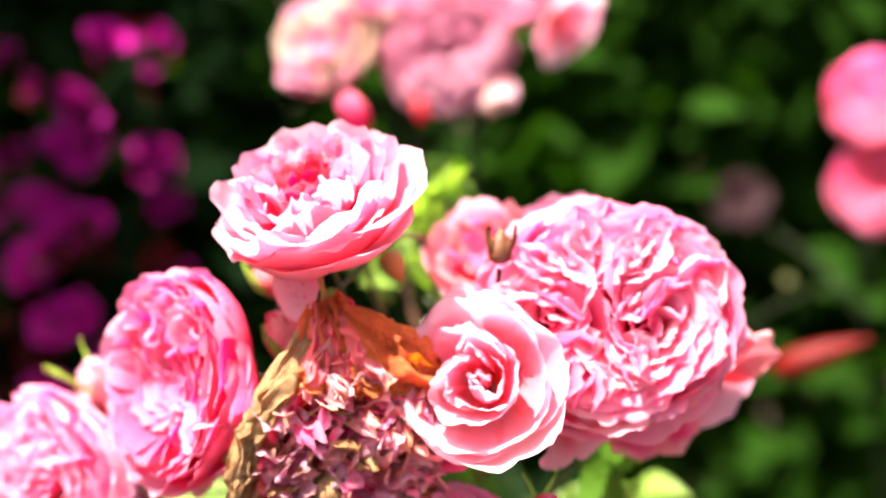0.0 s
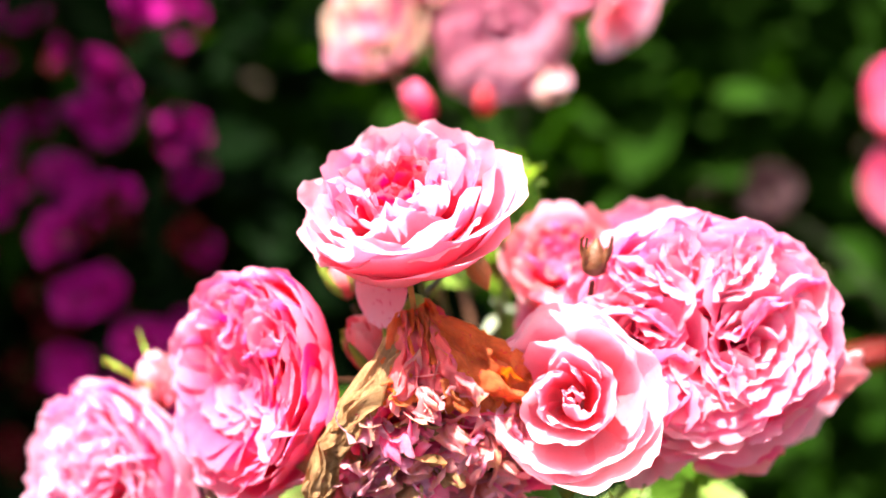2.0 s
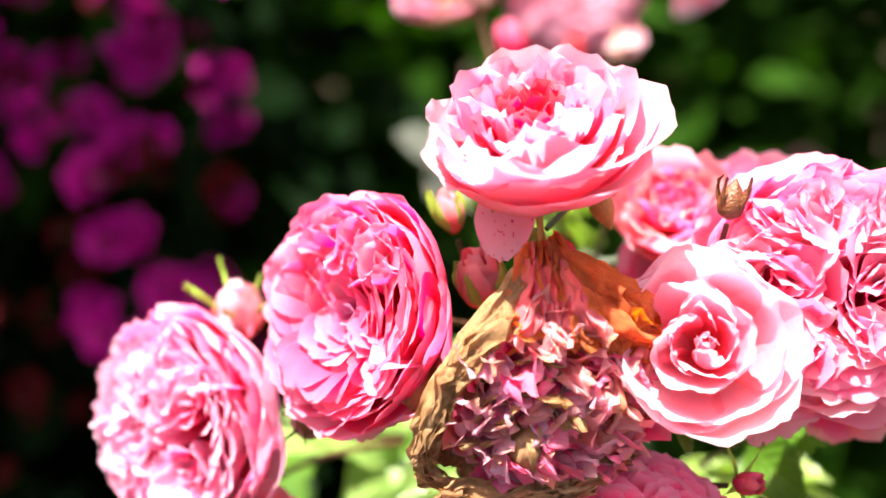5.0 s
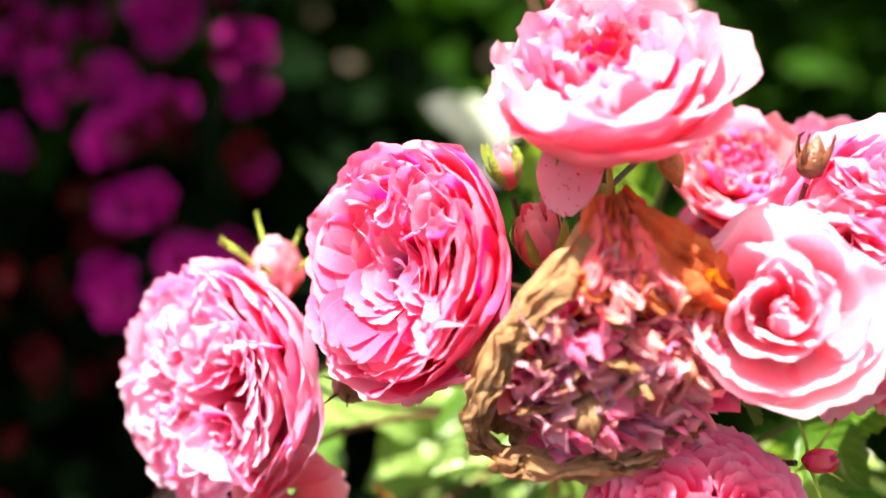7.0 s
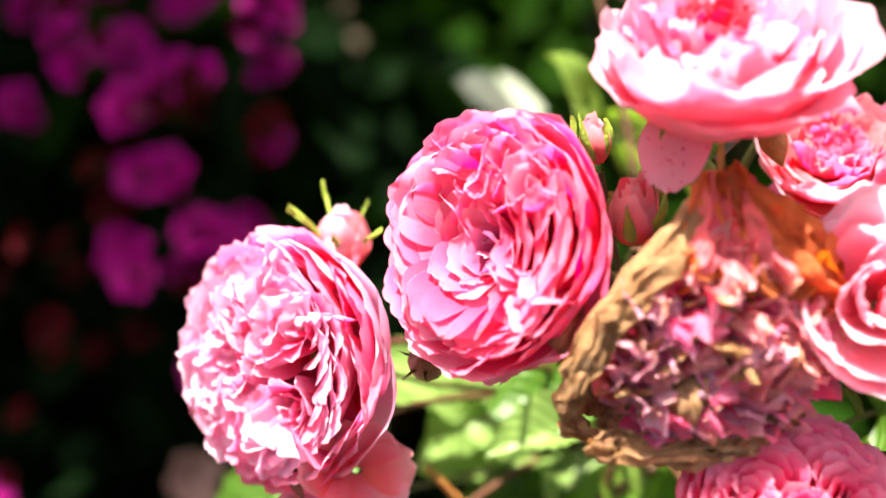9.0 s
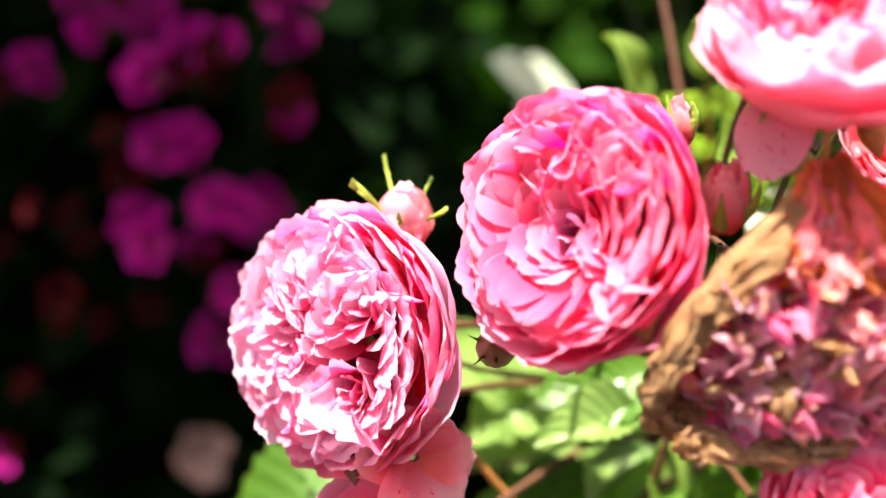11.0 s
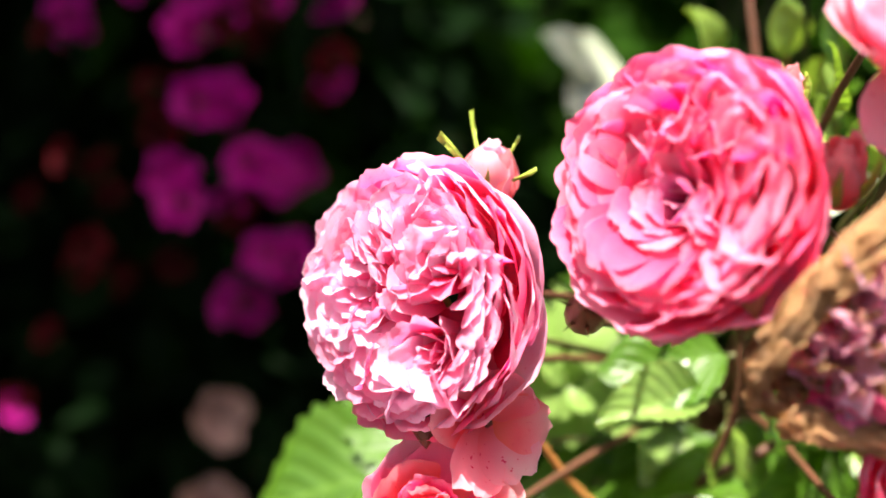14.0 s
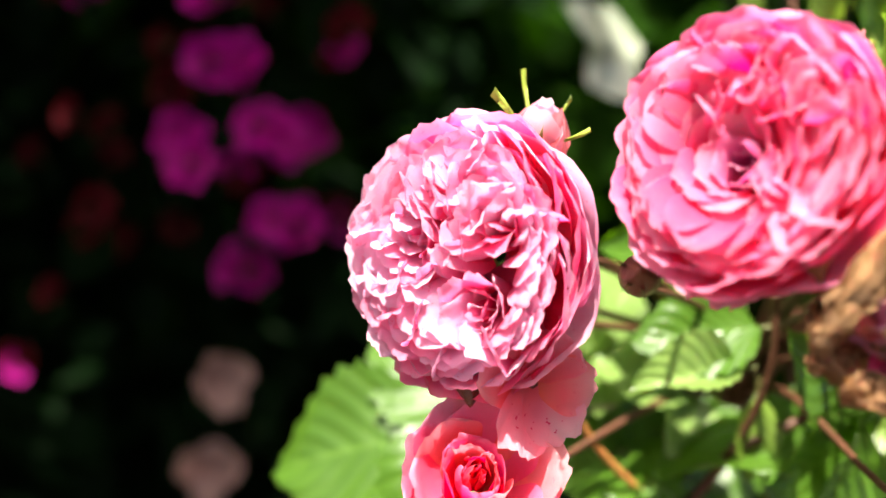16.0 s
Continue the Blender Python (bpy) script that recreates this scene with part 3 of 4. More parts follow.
side = full_rose((-0.0777, 0.3205, 0.8125), (-0.66, -0.69, 0.31), 0, 0.0325, 5, [PINK_HOT, PINK_HOT, PINK], "full bright pink rose turned sideways with ruffled folded petals", rim=[PINK, PINK_HOT], dome=-0.06, whorls=((-0.02, -0.06),), flutes=((35, 150, 20), (300, 350, 6)), size=1.4, heart=[MAUVE], lay=74, dens=0.78, sink=0.18, curls=(5, 50), core=0.24)
side_rng = np.random.default_rng(48)
for az in range(140, 300, 20):
    tile(side, side_rng, 0.0325, (0.72 * math.cos(radians(az)), 0.72 * math.sin(radians(az))), 0.05, az, side_rng.uniform(62, 82), 0.52, side_rng.uniform(0.28, 0.40), [PINK, PINK_HOT], 0.03, 20, 13, 11)
lone_petal(side, 43, 0.0325, 165, 0.12, -0.62, 92, 70, 0.98, 0.28, 0.8, SALMON, 0.06, 10)
lone_petal(side, 44, 0.0325, 190, 0.12, -0.62, 92, 62, 0.95, 0.30, 0.8, PINK, 0.06, 10)
full_rose((-0.1305, 0.3480, 0.7690), (-0.58, -0.80, 0.17), 0, 0.0350, 7, [LILAC, LILAC, PINK], "full round rose fading from pink to lilac above a young rose", rim=[LILAC, PINK_HOT], dome=0.24, whorls=((-0.25, 0.06), (0.36, -0.28), (0.30, 0.36)), flutes=((40, 150, 16), (180, 330, 12)), size=1.0, dens=0.85, lay=84, sink=0.03, curls=(-5, 32), heart=[LILAC, PINK_HOT])
quartered = full_rose((0.0505, 0.316, 0.8165), (0.04, -0.93, 0.34), 0, 0.0350, 9, [PINK, PINK_PALE, PINK], "large sunlit pink quartered rose with many folded petals", dome=0.20, whorls=((-0.46, 0.06), (0.26, -0.14)), flutes=((20, 165, 40), (230, 300, 8)), lay=72, sink=0.05, size=1.25, dens=0.75, curls=(5, 50), heart=[PINK, PINK_HOT])
quartered.matrix_world = quartered.matrix_world @ Matrix.Diagonal((1.09, 0.96, 1.0, 1.0))
full_rose((-0.003, 0.292, 0.757), (0.05, -0.70, 0.68), 0, 0.0280, 13, [PINK_HOT, PINK], "full bright pink rose low in the spray under a withered one", dome=0.1, whorls=((0, 0), (0.45, 0.2), (-0.42, 0.25)))


def broad_cup(place, axis, spin, R, seed, outer, inner, core, label, group="roses on the bush", tight=1.0, wound=14):
    """A young rose of few, broad, cupped petals wound round a spiral heart."""
    rng = np.random.default_rng(seed)
    thing = bloom("rose", place, axis, spin, label, group=group)
    receptacle(thing, R, -0.85, STEM_GREEN, 0.14)
    sepals(thing, rng, R, -0.85, 0.5, 110, SEPAL)
    ring_of_petals(thing, rng, R, 5, 0.08, -0.85, 92, 12, 1.46, 0.92, 0.95, 1.0, outer, 0.03, 26, 0.03, 0.95, nu=15, nv=13, frill=0.25, jitter=10, spread=0.08)
    ring_of_petals(thing, rng, R, 5, 0.08, -0.80, 84, 2, 1.34, 0.80, 0.8, 0.9, outer, 0.03, 30, 0.04, 0.9, nu=15, nv=13, frill=0.2, jitter=10, spread=0.08)
    for k in range(wound):
        f = 1 - k / (wound - 1)
        pts, faces, uv = petal_sheet(rng, 0.02 * R + 0.05 * f * R, (-0.72 - 0.04 * f) * R, 22 + 34 * f, -10 * tight - 14 * (1 - f) + 6 * f, (0.98 + 0.16 * f) * R * rng.uniform(0.93, 1.05), (0.16 + 0.40 * f) * R, (0.12 + 0.46 * f) * R, (0.14 + 0.52 * f) * R, 0.035, rng.uniform(8, 60), 0.03, 1.0, 13, 12, 0.5, 0.3)
        pts = leant(pts, np.array([0, 0, -0.72 * R]), rng.uniform(0, 360), rng.uniform(0, 13))
        pts = pts + np.array([-0.05, 0.14, 0.0]) * R * (1 - f)
        mat = core if f < 0.3 else inner[int(rng.integers(len(inner)))]
        child("petal", mesh_of("petal", spun(pts, 137.5 * k + rng.uniform(-25, 25)), faces, mat, uv), thing)
    ring_of_petals(thing, rng, R, 5, 0.02, -0.60, 14, -14, 0.78, 0.15, 0.11, 0.13, core, 0.05, 10, 0.03, 1.0, nu=9, nv=9, frill=0.3)
    return thing


broad_cup((0.0125, 0.2965, 0.8100), (-0.14, -0.86, 0.48), 10, 0.0213, 24, [BLUSH], [BLUSH, BLUSH, PINK_PALE], PINK_PALE, "pale salmon-pink rose with broad cupped petals", tight=0.7, wound=12)
broad_cup((-0.1165, 0.330, 0.7205), (-0.02, -0.66, 0.74), 40, 0.0182, 23, [PINK, SALMON], [SALMON, PINK_HOT], PINK_DEEP, "young salmon-pink rose half open with a red heart", tight=2.2)


def withered(place, axis, spin, R, seed):
    """A rose past its time: pleated tan petals folded round one side, orange ones at the top, a crumpled mauve heart."""
    rng = np.random.default_rng(seed)
    thing = bloom("withered_rose", place, axis, spin, "withered rose with tan crumpled rim and mauve heart", "rose")
    neck = np.array([0.10, 1.24, -0.42])
    receptacle(thing, R, -0.95, STEM_ORANGE, 0.10)
    v, f = tube([Vector((0, 0, -0.95)) * R, Vector((0.02, 0.6, -0.9)) * R, Vector(neck) * R, Vector((0.08, 1.55, -0.5)) * R], [0.04 * R, 0.035 * R, 0.03 * R, 0.025 * R], 8)
    child("stalk", mesh_of("stalk", v, f, STEM_ORANGE), thing, "dry orange stalk")

    def crumple(pts, size, amount):
        off = Vector(rng.uniform(-50, 50, 3))
        return np.array([p + np.array(noise.noise_vector(Vector(p / (size * R)) + off)) * amount * R for p in pts])

    def add(pts, faces, uv, mat):
        child("petal", mesh_of("petal", pts, faces, mat, uv), thing)

    def band(path, widths, facing, pleats, mat, nu=15, nv=25, depth=0.016, bow=0.3, worn=1.0):
        """A dried petal drawn out along a path of knots, pleated along its length."""
        knots = np.array(path, dtype=float)
        t = np.linspace(0, 1, nv)
        k = np.linspace(0, 1, len(knots))
        line = np.stack([np.interp(t, k, knots[:, i]) for i in range(3)], -1)
        for _ in range(3):
            line[1:-1] = 0.25 * line[:-2] + 0.5 * line[1:-1] + 0.25 * line[2:]
        wide = np.interp(t, np.linspace(0, 1, len(widths)), widths)
        ph = rng.uniform(0, 6.28, 3)
        pts, uv = [], []
        for j in range(nv):
            d = Vector(line[min(j + 1, nv - 1)] - line[max(j - 1, 0)]).normalized()
            out = Vector(facing)
            x = d.cross(out).normalized()
            out = x.cross(d)
            for i in range(nu):
                u = 2 * i / (nu - 1) - 1
                edge = wide[j] * (1 + 0.12 * math.sin(9 * t[j] + 3 * u + ph[0]))
                lift = depth * math.sin(pleats * u + 1.5 * t[j] + ph[1]) + 0.5 * depth * math.sin(2.3 * pleats * u + ph[2]) - bow * wide[j] * u * u
                pts.append(line[j] + np.array(x) * u * edge + np.array(out) * lift)
                uv.append((i / (nu - 1), t[j]))
        add(crumple(crumple(np.array(pts) * R, 0.16, 0.05 * worn), 0.05, 0.018 * worn), grid_faces(nu, nv), np.array(uv), mat)

    def near(*p):
        return np.array(p) + rng.uniform(-0.05, 0.05, 3)

    # the hood: tan petals folded from the neck round one side to the foot of the bloom
    for k in range(7):
        g = 0.02 * k
        far = 0.35 + 0.65 * rng.uniform()
        way = [neck + np.array([-0.05, -0.04 * k, 0.03 * k]), near(-0.34 + 0.5 * g, 0.82 - 0.5 * g, -0.02 + 0.6 * g), near(-0.74 + 0.6 * g, 0.40 - 0.2 * g, 0.06 + 0.5 * g), near(-0.92 + 0.6 * g, -0.10, 0.06 + 0.3 * g), near(-1.02 + 0.6 * g, -0.48, 0.02 + 0.3 * g), near(-0.84 + 0.5 * g, -0.78 + 0.2 * g, -0.12)]
        band(way[:4 + int(2.9 * far)], (0.05, 0.09, 0.10, 0.085, 0.075, 0.04), (-0.45 + g, 0.25, 0.85), rng.uniform(4, 7), DRY, worn=1.7)
    # the foot
    for k in range(6):
        g = 0.08 * k
        way = [near(-0.96 + 0.5 * g, -0.60, -0.02 + g), near(-0.60, -0.82 + 0.4 * g, 0.0 + 0.6 * g), near(-0.02, -0.88 + 0.4 * g, 0.02 + 0.6 * g), near(0.50, -0.80 + 0.4 * g, 0.0 + 0.6 * g), near(0.88 - 0.5 * g, -0.52, -0.06 + 0.6 * g)]
        i = k % 3
        band(way[i // 2:4 + i // 2], (0.05, 0.08, 0.09, 0.07, 0.04), (0.0, 0.55, 0.85), rng.uniform(5, 8), DRY, depth=0.03, worn=1.9)
    # the far side, dried orange
    for k in range(5):
        g = 0.08 * k
        way = [near(0.98 - g, 0.30, -0.3 + g), near(1.0 - g, -0.05, -0.25 + g), near(0.90 - g, -0.42, -0.22 + g), near(0.62, -0.72 + g, -0.18)]
        band(way, (0.08, 0.12, 0.12, 0.06), (0.5, -0.1, 0.85), rng.uniform(4, 7), [DRY, DRY_ORANGE, WITHER_PINK][k % 3], depth=0.03, worn=1.6)
    for k in range(3):
        way = [neck + np.array([0.04, 0.02 * k, 0.0]), near(0.42, 0.92 - 0.08 * k, -0.10 + 0.05 * k), near(0.78, 0.64 - 0.08 * k, -0.10 + 0.05 * k), near(1.0, 0.44 - 0.10 * k, -0.15)]
        band(way, (0.08, 0.22, 0.26, 0.12), (0.1, 0.1, 1.0), rng.uniform(5, 8), DRY_ORANGE, depth=0.045, worn=1.8)
    # pleats that hang from the neck
    for k in range(13):
        f = k / 12
        way = [neck + np.array([-0.10 + 0.22 * f, 0.0, 0.02]), near(-0.20 + 0.62 * f, 0.82, -0.06 + 0.08 * (k % 2)), near(-0.28 + 0.95 * f, 0.56 + 0.1 * rng.uniform(), 0.0 + 0.08 * (k % 3))]
        band(way, (0.05, rng.uniform(0.08, 0.12), rng.uniform(0.07, 0.13)), (0, 0.2, 1), rng.uniform(2, 4), [DRY_ORANGE, SALMON, DRY_ORANGE, WITHER_PINK][k % 4], 13, 19, 0.05, worn=1.8)
    # outer petals pressed together behind the heart
    for q in range(2):
        for a in range(106, 320, 32):
            az = a + 16 * q + rng.uniform(-7, 7)
            pts, faces, uv = petal_sheet(rng, 0.10 * R, (-0.80 + 0.05 * q) * R, 96 - 5 * q, rng.uniform(-10, 4), 1.2 * R * rng.uniform(0.93, 1.06), 0.36 * R, 0.8 * R, 0.6 * R, 0.05, rng.uniform(-50, 20), 0.06, 1.4, 13, 13, 0.5, 1.0)
            add(crumple(spun(pts, az), 0.2, 0.05), faces, uv, DRY if az < 230 else [DRY, DRY_ORANGE, WITHER_PINK][int(rng.integers(3))])
    # the heart; warmer petals at its upper right put the sunlit side in colour
    n = 150
    for k in range(n):
        rad = math.sqrt((k + 0.5) / n)
        az = k * 137.5 + rng.uniform(-16, 16)
        c, s = math.cos(radians(az)), math.sin(radians(az))
        sunlit_side = 0.75 * c * rad + 0.65 * s * rad + rng.uniform(-0.2, 0.2) > 0.22
        mats = [WITHER_PINK, WITHER_PINK, SALMON, PINK_HOT, DRY_ORANGE] if sunlit_side else [WITHER, WITHER, LILAC, WITHER, WITHER_PINK, PINK_HOT, DRY]
        h = rng.uniform(0.50, 0.82) * (1.05 - 0.22 * rad)
        wide = rng.uniform(0.13, 0.25) * (0.8 + 0.35 * rad)
        pts, faces, uv = petal_sheet(rng, 0.02 * R, -0.38 * R, 4, rng.uniform(20, 66), h * R, wide * R, 0.16 * R, rng.uniform(0.08, 0.2) * R, 0.08, rng.uniform(10, 90), 0.05, 1.2, 11, 13, 0.6, 0.6)
        pts = leant(spun(pts, rng.uniform(190, 350)), np.array([0, 0, -0.38 * R]), az, 38 * rad)
        pts = pts + np.array([c * 0.56 * rad + 0.09, s * 0.54 * rad - 0.10, 0]) * R
        add(crumple(crumple(pts, 0.22, 0.07), 0.08, 0.035), faces, uv, mats[int(rng.integers(len(mats)))])
    return thing


withered((-0.0275, 0.300, 0.7935), (0.10, -0.97, -0.16), 0, 0.0300, 31)


# ---- roses close behind the spray ----
open_cup((0.017, 0.366, 0.829), (-0.1, -0.6, 0.75), 30, 0.021, 51, [SALMON, PINK_PALE], [PINK_HOT, SALMON], PINK_HOT, "salmon-pink rose half hidden behind the spray", nu=7, nv=7)
open_cup((0.046, 0.374, 0.827), (0.1, -0.5, 0.85), 70, 0.023, 52, [PINK, PINK_PALE], [PINK, PINK_HOT], PINK_HOT, "pink rose hidden behind the quartered one", nu=7, nv=7)
full_rose((0.020, 0.372, 0.803), (0.0, -0.85, 0.35), 0, 0.018, 53, [PINK_HOT, PINK], "deep pink rose in the gap beside the pale one", dens=0.6, size=1.5, rings=3, nu=7, nv=6)


def loose_petals(place, axis, R, seed, count, mats, label, th=(60, 40), arc=200, start=60):
    """The last petals of a rose that has dropped the others."""
    rng = np.random.default_rng(seed)
    thing = bloom("spent_rose", place, axis, 0, label, "rose")
    receptacle(thing, R, -0.5, STEM_GREEN, 0.15)
    sepals(thing, rng, R, -0.5, 0.5, 120, SEPAL_BROWN)
    for k in range(count):
        pts, faces, uv = petal_sheet(rng, 0.08 * R, (-0.5 + 0.03 * k) * R, th[0], th[1] + rng.uniform(-15, 15), 1.15 * R * rng.uniform(0.85, 1.1), 0.62 * R, 0.8 * R, 1.0 * R, 0.07, rng.uniform(-10, 50), 0.05, 0.9, 13, 12, 0.4, 0.3)
        child("petal", mesh_of("petal", spun(pts, start + arc * k / max(1, count - 1) + rng.uniform(-10, 10)), faces, mats[k % len(mats)], uv), thing)
    return thing


loose_petals((0.079, 0.338, 0.785), (0.35, -0.75, -0.45), 0.0200, 61, 6, [SALMON, PINK_PALE], "spent rose with loose salmon petals behind the quartered one", (70, 60), 360, 0)
loose_petals((0.060, 0.332, 0.778), (-0.1, -0.85, -0.5), 0.0150, 62, 5, [PINK_HOT, SALMON], "spent rose with reddish loose petals under the quartered one", (60, 50), 200, 90)
loose_petals((-0.104, 0.338, 0.741), (0.35, -0.80, 0.1), 0.0145, 63, 6, [FLECKED, SALMON, FLECKED], "spent rose with loose salmon petals beside a young one", (70, 60), 360, 0)
loose_petals((0.038, 0.312, 0.786), (0.5, -0.7, -0.4), 0.0125, 64, 4, [PINK_PALE], "spent rose with pale loose petals beside the pale rose", (70, 60), 240, 60)


# ---- buds ----
def bud(place, axis, R, seed, mats, sepal_mat, label, sepal_open=40, reach=1.2, closed=0.0, tall=1.0, name="rosebud", shell=None, slim=0.26, hug=False):
    rng = np.random.default_rng(seed)
    thing = bloom(name, place, axis, rng.uniform(0, 90), label, "rosebud", "rosebuds")
    receptacle(thing, R, -0.9, sepal_mat, 0.36)
    if mats:
        ring_of_petals(thing, rng, R, 5, 0.10, -0.9, 62, -34 - closed, 1.9 * tall, 0.78, 0.75, 0.6, mats, 0.03, 10, 0.02, 0.9, nu=9, nv=10, frill=0.1)
        ring_of_petals(thing, rng, R, 4, 0.08, -0.9, 50, -30 - closed, 2.0 * tall, 0.60, 0.55, 0.4, mats, 0.03, 0, 0.02, 0.9, nu=9, nv=10, frill=0.1)
        ring_of_petals(thing, rng, R, 3, 0.05, -0.9, 30, -14 - closed, 2.0 * tall, 0.45, 0.4, 0.3, mats, 0.03, 0, 0.02, 0.9, nu=7, nv=9, frill=0.1)
    else:
        v, f = lathe([(r * R, z * R * tall) for r, z in [(0.3, -1.0), (0.72, -0.7), (0.85, -0.2), (0.72, 0.4), (0.45, 0.9), (0.15, 1.35), (0.03, 1.5)]])
        child("shell", mesh_of("shell", v, f, shell or sepal_mat), thing)
    sepals(thing, rng, R, -0.85, reach, sepal_open, sepal_mat, 5, slim, hug)
    return thing


bud((-0.1135, 0.374, 0.7985), (0.02, -0.15, 1.0), 0.0140, 71, [BLUSH, SALMON, PINK_PALE], SEPAL, "small pink rosebud opening with spiky green sepals", 36, 1.7, 2, 0.68, slim=0.09)
bud((-0.0475, 0.349, 0.8293), (-0.25, -0.1, 1.0), 0.0052, 72, [SALMON, PINK_PALE], SEPAL, "slim salmon rosebud with long pointed sepals", 8, 3.0, 12, 1.35, slim=0.42, hug=True)
bud((-0.0404, 0.326, 0.8177), (-0.15, -0.4, 0.9), 0.0092, 73, [SALMON, ROSE_RED, SALMON], SEPAL, "coral red rosebud beside the withered rose", 14, 2.2, 6, slim=0.4, hug=True)
bud((0.0225, 0.318, 0.8385), (0.15, -0.1, 1.0), 0.0042, 74, None, SEPAL_BROWN, "closed brown rosebud with pointed green tip", 6, 2.9, slim=0.5, hug=True)
bud((-0.008, 0.330, 0.835), (0.3, -0.2, -0.75), 0.0040, 75, None, STEM_ORANGE, "brown seed hip under the open rose", 100, 0.8)
bud((-0.026, 0.322, 0.829), (-0.5, -0.4, -0.4), 0.0034, 76, None, SEPAL, "yellow-green seed hip under the open rose", 100, 0.8)
bud((-0.0885, 0.334, 0.776), (-0.2, -0.85, 0.4), 0.0060, 77, None, SEPAL_BROWN, "dark brown dried hip between two pink roses", 30, 2.4)
bud((-0.122, 0.345, 0.738), (0.1, -0.5, -0.4), 0.0050, 78, None, SEPAL_BROWN, "dark brown dried hip over the young rose", 60, 1.2)
bud((0.026, 0.306, 0.768), (0.5, -0.5, 0.3), 0.0046, 79, [ROSE_RED, PINK_HOT], SEPAL, "small red rosebud with thin spread sepals", 85, 2.6)


# ---- leaves ----
def leaflet(L, W, seed, fold=0.25, droop=0.3, twist=0.0, teeth=9, wavy=0.05):
    """A toothed blade along +y with its midrib sunk; local z is its upper side."""
    rng = np.random.default_rng(seed)
    nv, half = teeth * 2 + 1, 4
    pts, uvs = [], []
    ph = rng.uniform(0, 6.28, 3)
    for j in range(nv):
        v = j / (nv - 1)
        w = W * (math.sin(math.pi * v ** 0.85) ** 0.8 if 0 < v < 1 else 0.0) + 0.0002
        tooth = 1.0 + (0.07 if j % 2 else -0.05)
        for i in range(-half, half + 1):
            u = i / half
            a = abs(u)
            x = w * u * (tooth if a == 1 else 1)
            y = L * (v + (0.012 if a == 1 and j % 2 else 0))
            z = fold * w * a ** 1.2 - droop * L * v * v + wavy * L * math.sin(7 * v + 2.4 * u + ph[0]) * a + 0.03 * L * math.sin(21 * (v - 0.25 * a) + ph[1]) * a * (1 - a)
            t = twist * v
            pts.append((x * math.cos(t) - z * math.sin(t), y, x * math.sin(t) + z * math.cos(t)))
            uvs.append((0.5 + 0.5 * u, v))
    return pts, grid_faces(2 * half + 1, nv), uvs


def leaf_spray(base, tip, up, L, seed, material, label, leaflets=5, fold=0.25, droop=0.25, stalk=STEM_GREEN, wide=0.36):
    """A rose leaf: a stalk with leaflets in pairs and one at the end."""
    rng = np.random.default_rng(seed)
    base, tip, up = Vector(base), Vector(tip), Vector(up).normalized()
    along = (tip - base).normalized()
    side = along.cross(up).normalized()
    up = side.cross(along)
    thing = new("rose_leaf")
    thing.empty_display_size = 0.01
    thing.matrix_world = Matrix.Translation(base)
    tagged(thing, label, "leaf", "rose leaves")
    n = 7
    path = bowed((0, 0, 0), tip - base, up * 0.05 * (tip - base).length, n)
    v, f = tube(path, [0.0011 - 0.0005 * i / (n - 1) for i in range(n)], 6)
    child("stalk", mesh_of("stalk", v, f, stalk), thing)
    spots = [(1.0, 0)]
    for k in range((leaflets - 1) // 2):
        spots += [(0.72 - 0.38 * k, 1), (0.72 - 0.38 * k, -1)]
    for q, (t, s) in enumerate(spots):
        d = (along + side * s * 1.3 + up * rng.uniform(-0.25, 0.25)).normalized()
        nrm = (up + side * rng.uniform(-0.4, 0.4) + along * rng.uniform(-0.2, 0.2)).normalized()
        x = d.cross(nrm).normalized()
        z = x.cross(d)
        m = Matrix((x, d, z)).transposed().to_4x4()
        m.translation = (tip - base) * t + up * 0.05 * (tip - base).length * math.sin(math.pi * t)
        length = L * (1.0 if s == 0 else 0.85) * rng.uniform(0.85, 1.1)
        pts, faces, uv = leaflet(length, length * wide, seed * 10 + q, fold, droop * rng.uniform(0.5, 1.5), rng.uniform(-0.5, 0.5))
        child("leaflet", mesh_of("leaflet", [m @ Vector(p) for p in pts], faces, material, uv), thing)
    return thing


FRESH = "fresh yellow-green rose leaf on an orange stalk behind"
leaf_spray((-0.030, 0.53, 0.770), (-0.034, 0.50, 0.812), (0.2, -0.6, 0.8), 0.030, 111, LEAF_YOUNG, FRESH, 5, stalk=STEM_ORANGE)
leaf_spray((0.000, 0.52, 0.775), (-0.012, 0.49, 0.822), (-0.2, -0.6, 0.8), 0.026, 112, LEAF_YOUNG, FRESH, 5, stalk=STEM_ORANGE)
leaf_spray((0.020, 0.53, 0.780), (0.012, 0.50, 0.818), (0.1, -0.6, 0.8), 0.028, 113, LEAF, FRESH, 5, stalk=STEM_ORANGE)
GREEN = "glossy green rose leaf with toothed leaflets below the blooms"
leaf_spray((-0.0251, 0.4214, 0.7371), (-0.0296, 0.4202, 0.7366), (0.0, -0.55, 0.85), 0.0407, 81, LEAF, "crinkled green rose leaf below the blooms", 1, 0.30, 0.18, wide=0.36)
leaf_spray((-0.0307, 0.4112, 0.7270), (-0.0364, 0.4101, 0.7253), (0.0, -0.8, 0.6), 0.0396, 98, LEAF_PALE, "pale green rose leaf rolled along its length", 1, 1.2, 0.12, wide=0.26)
leaf_spray((-0.0217, 0.4677, 0.7264), (-0.0420, 0.4564, 0.7343), (0.2, -0.6, 0.8), 0.0429, 82, LEAF, GREEN, 3, 0.35, 0.3)
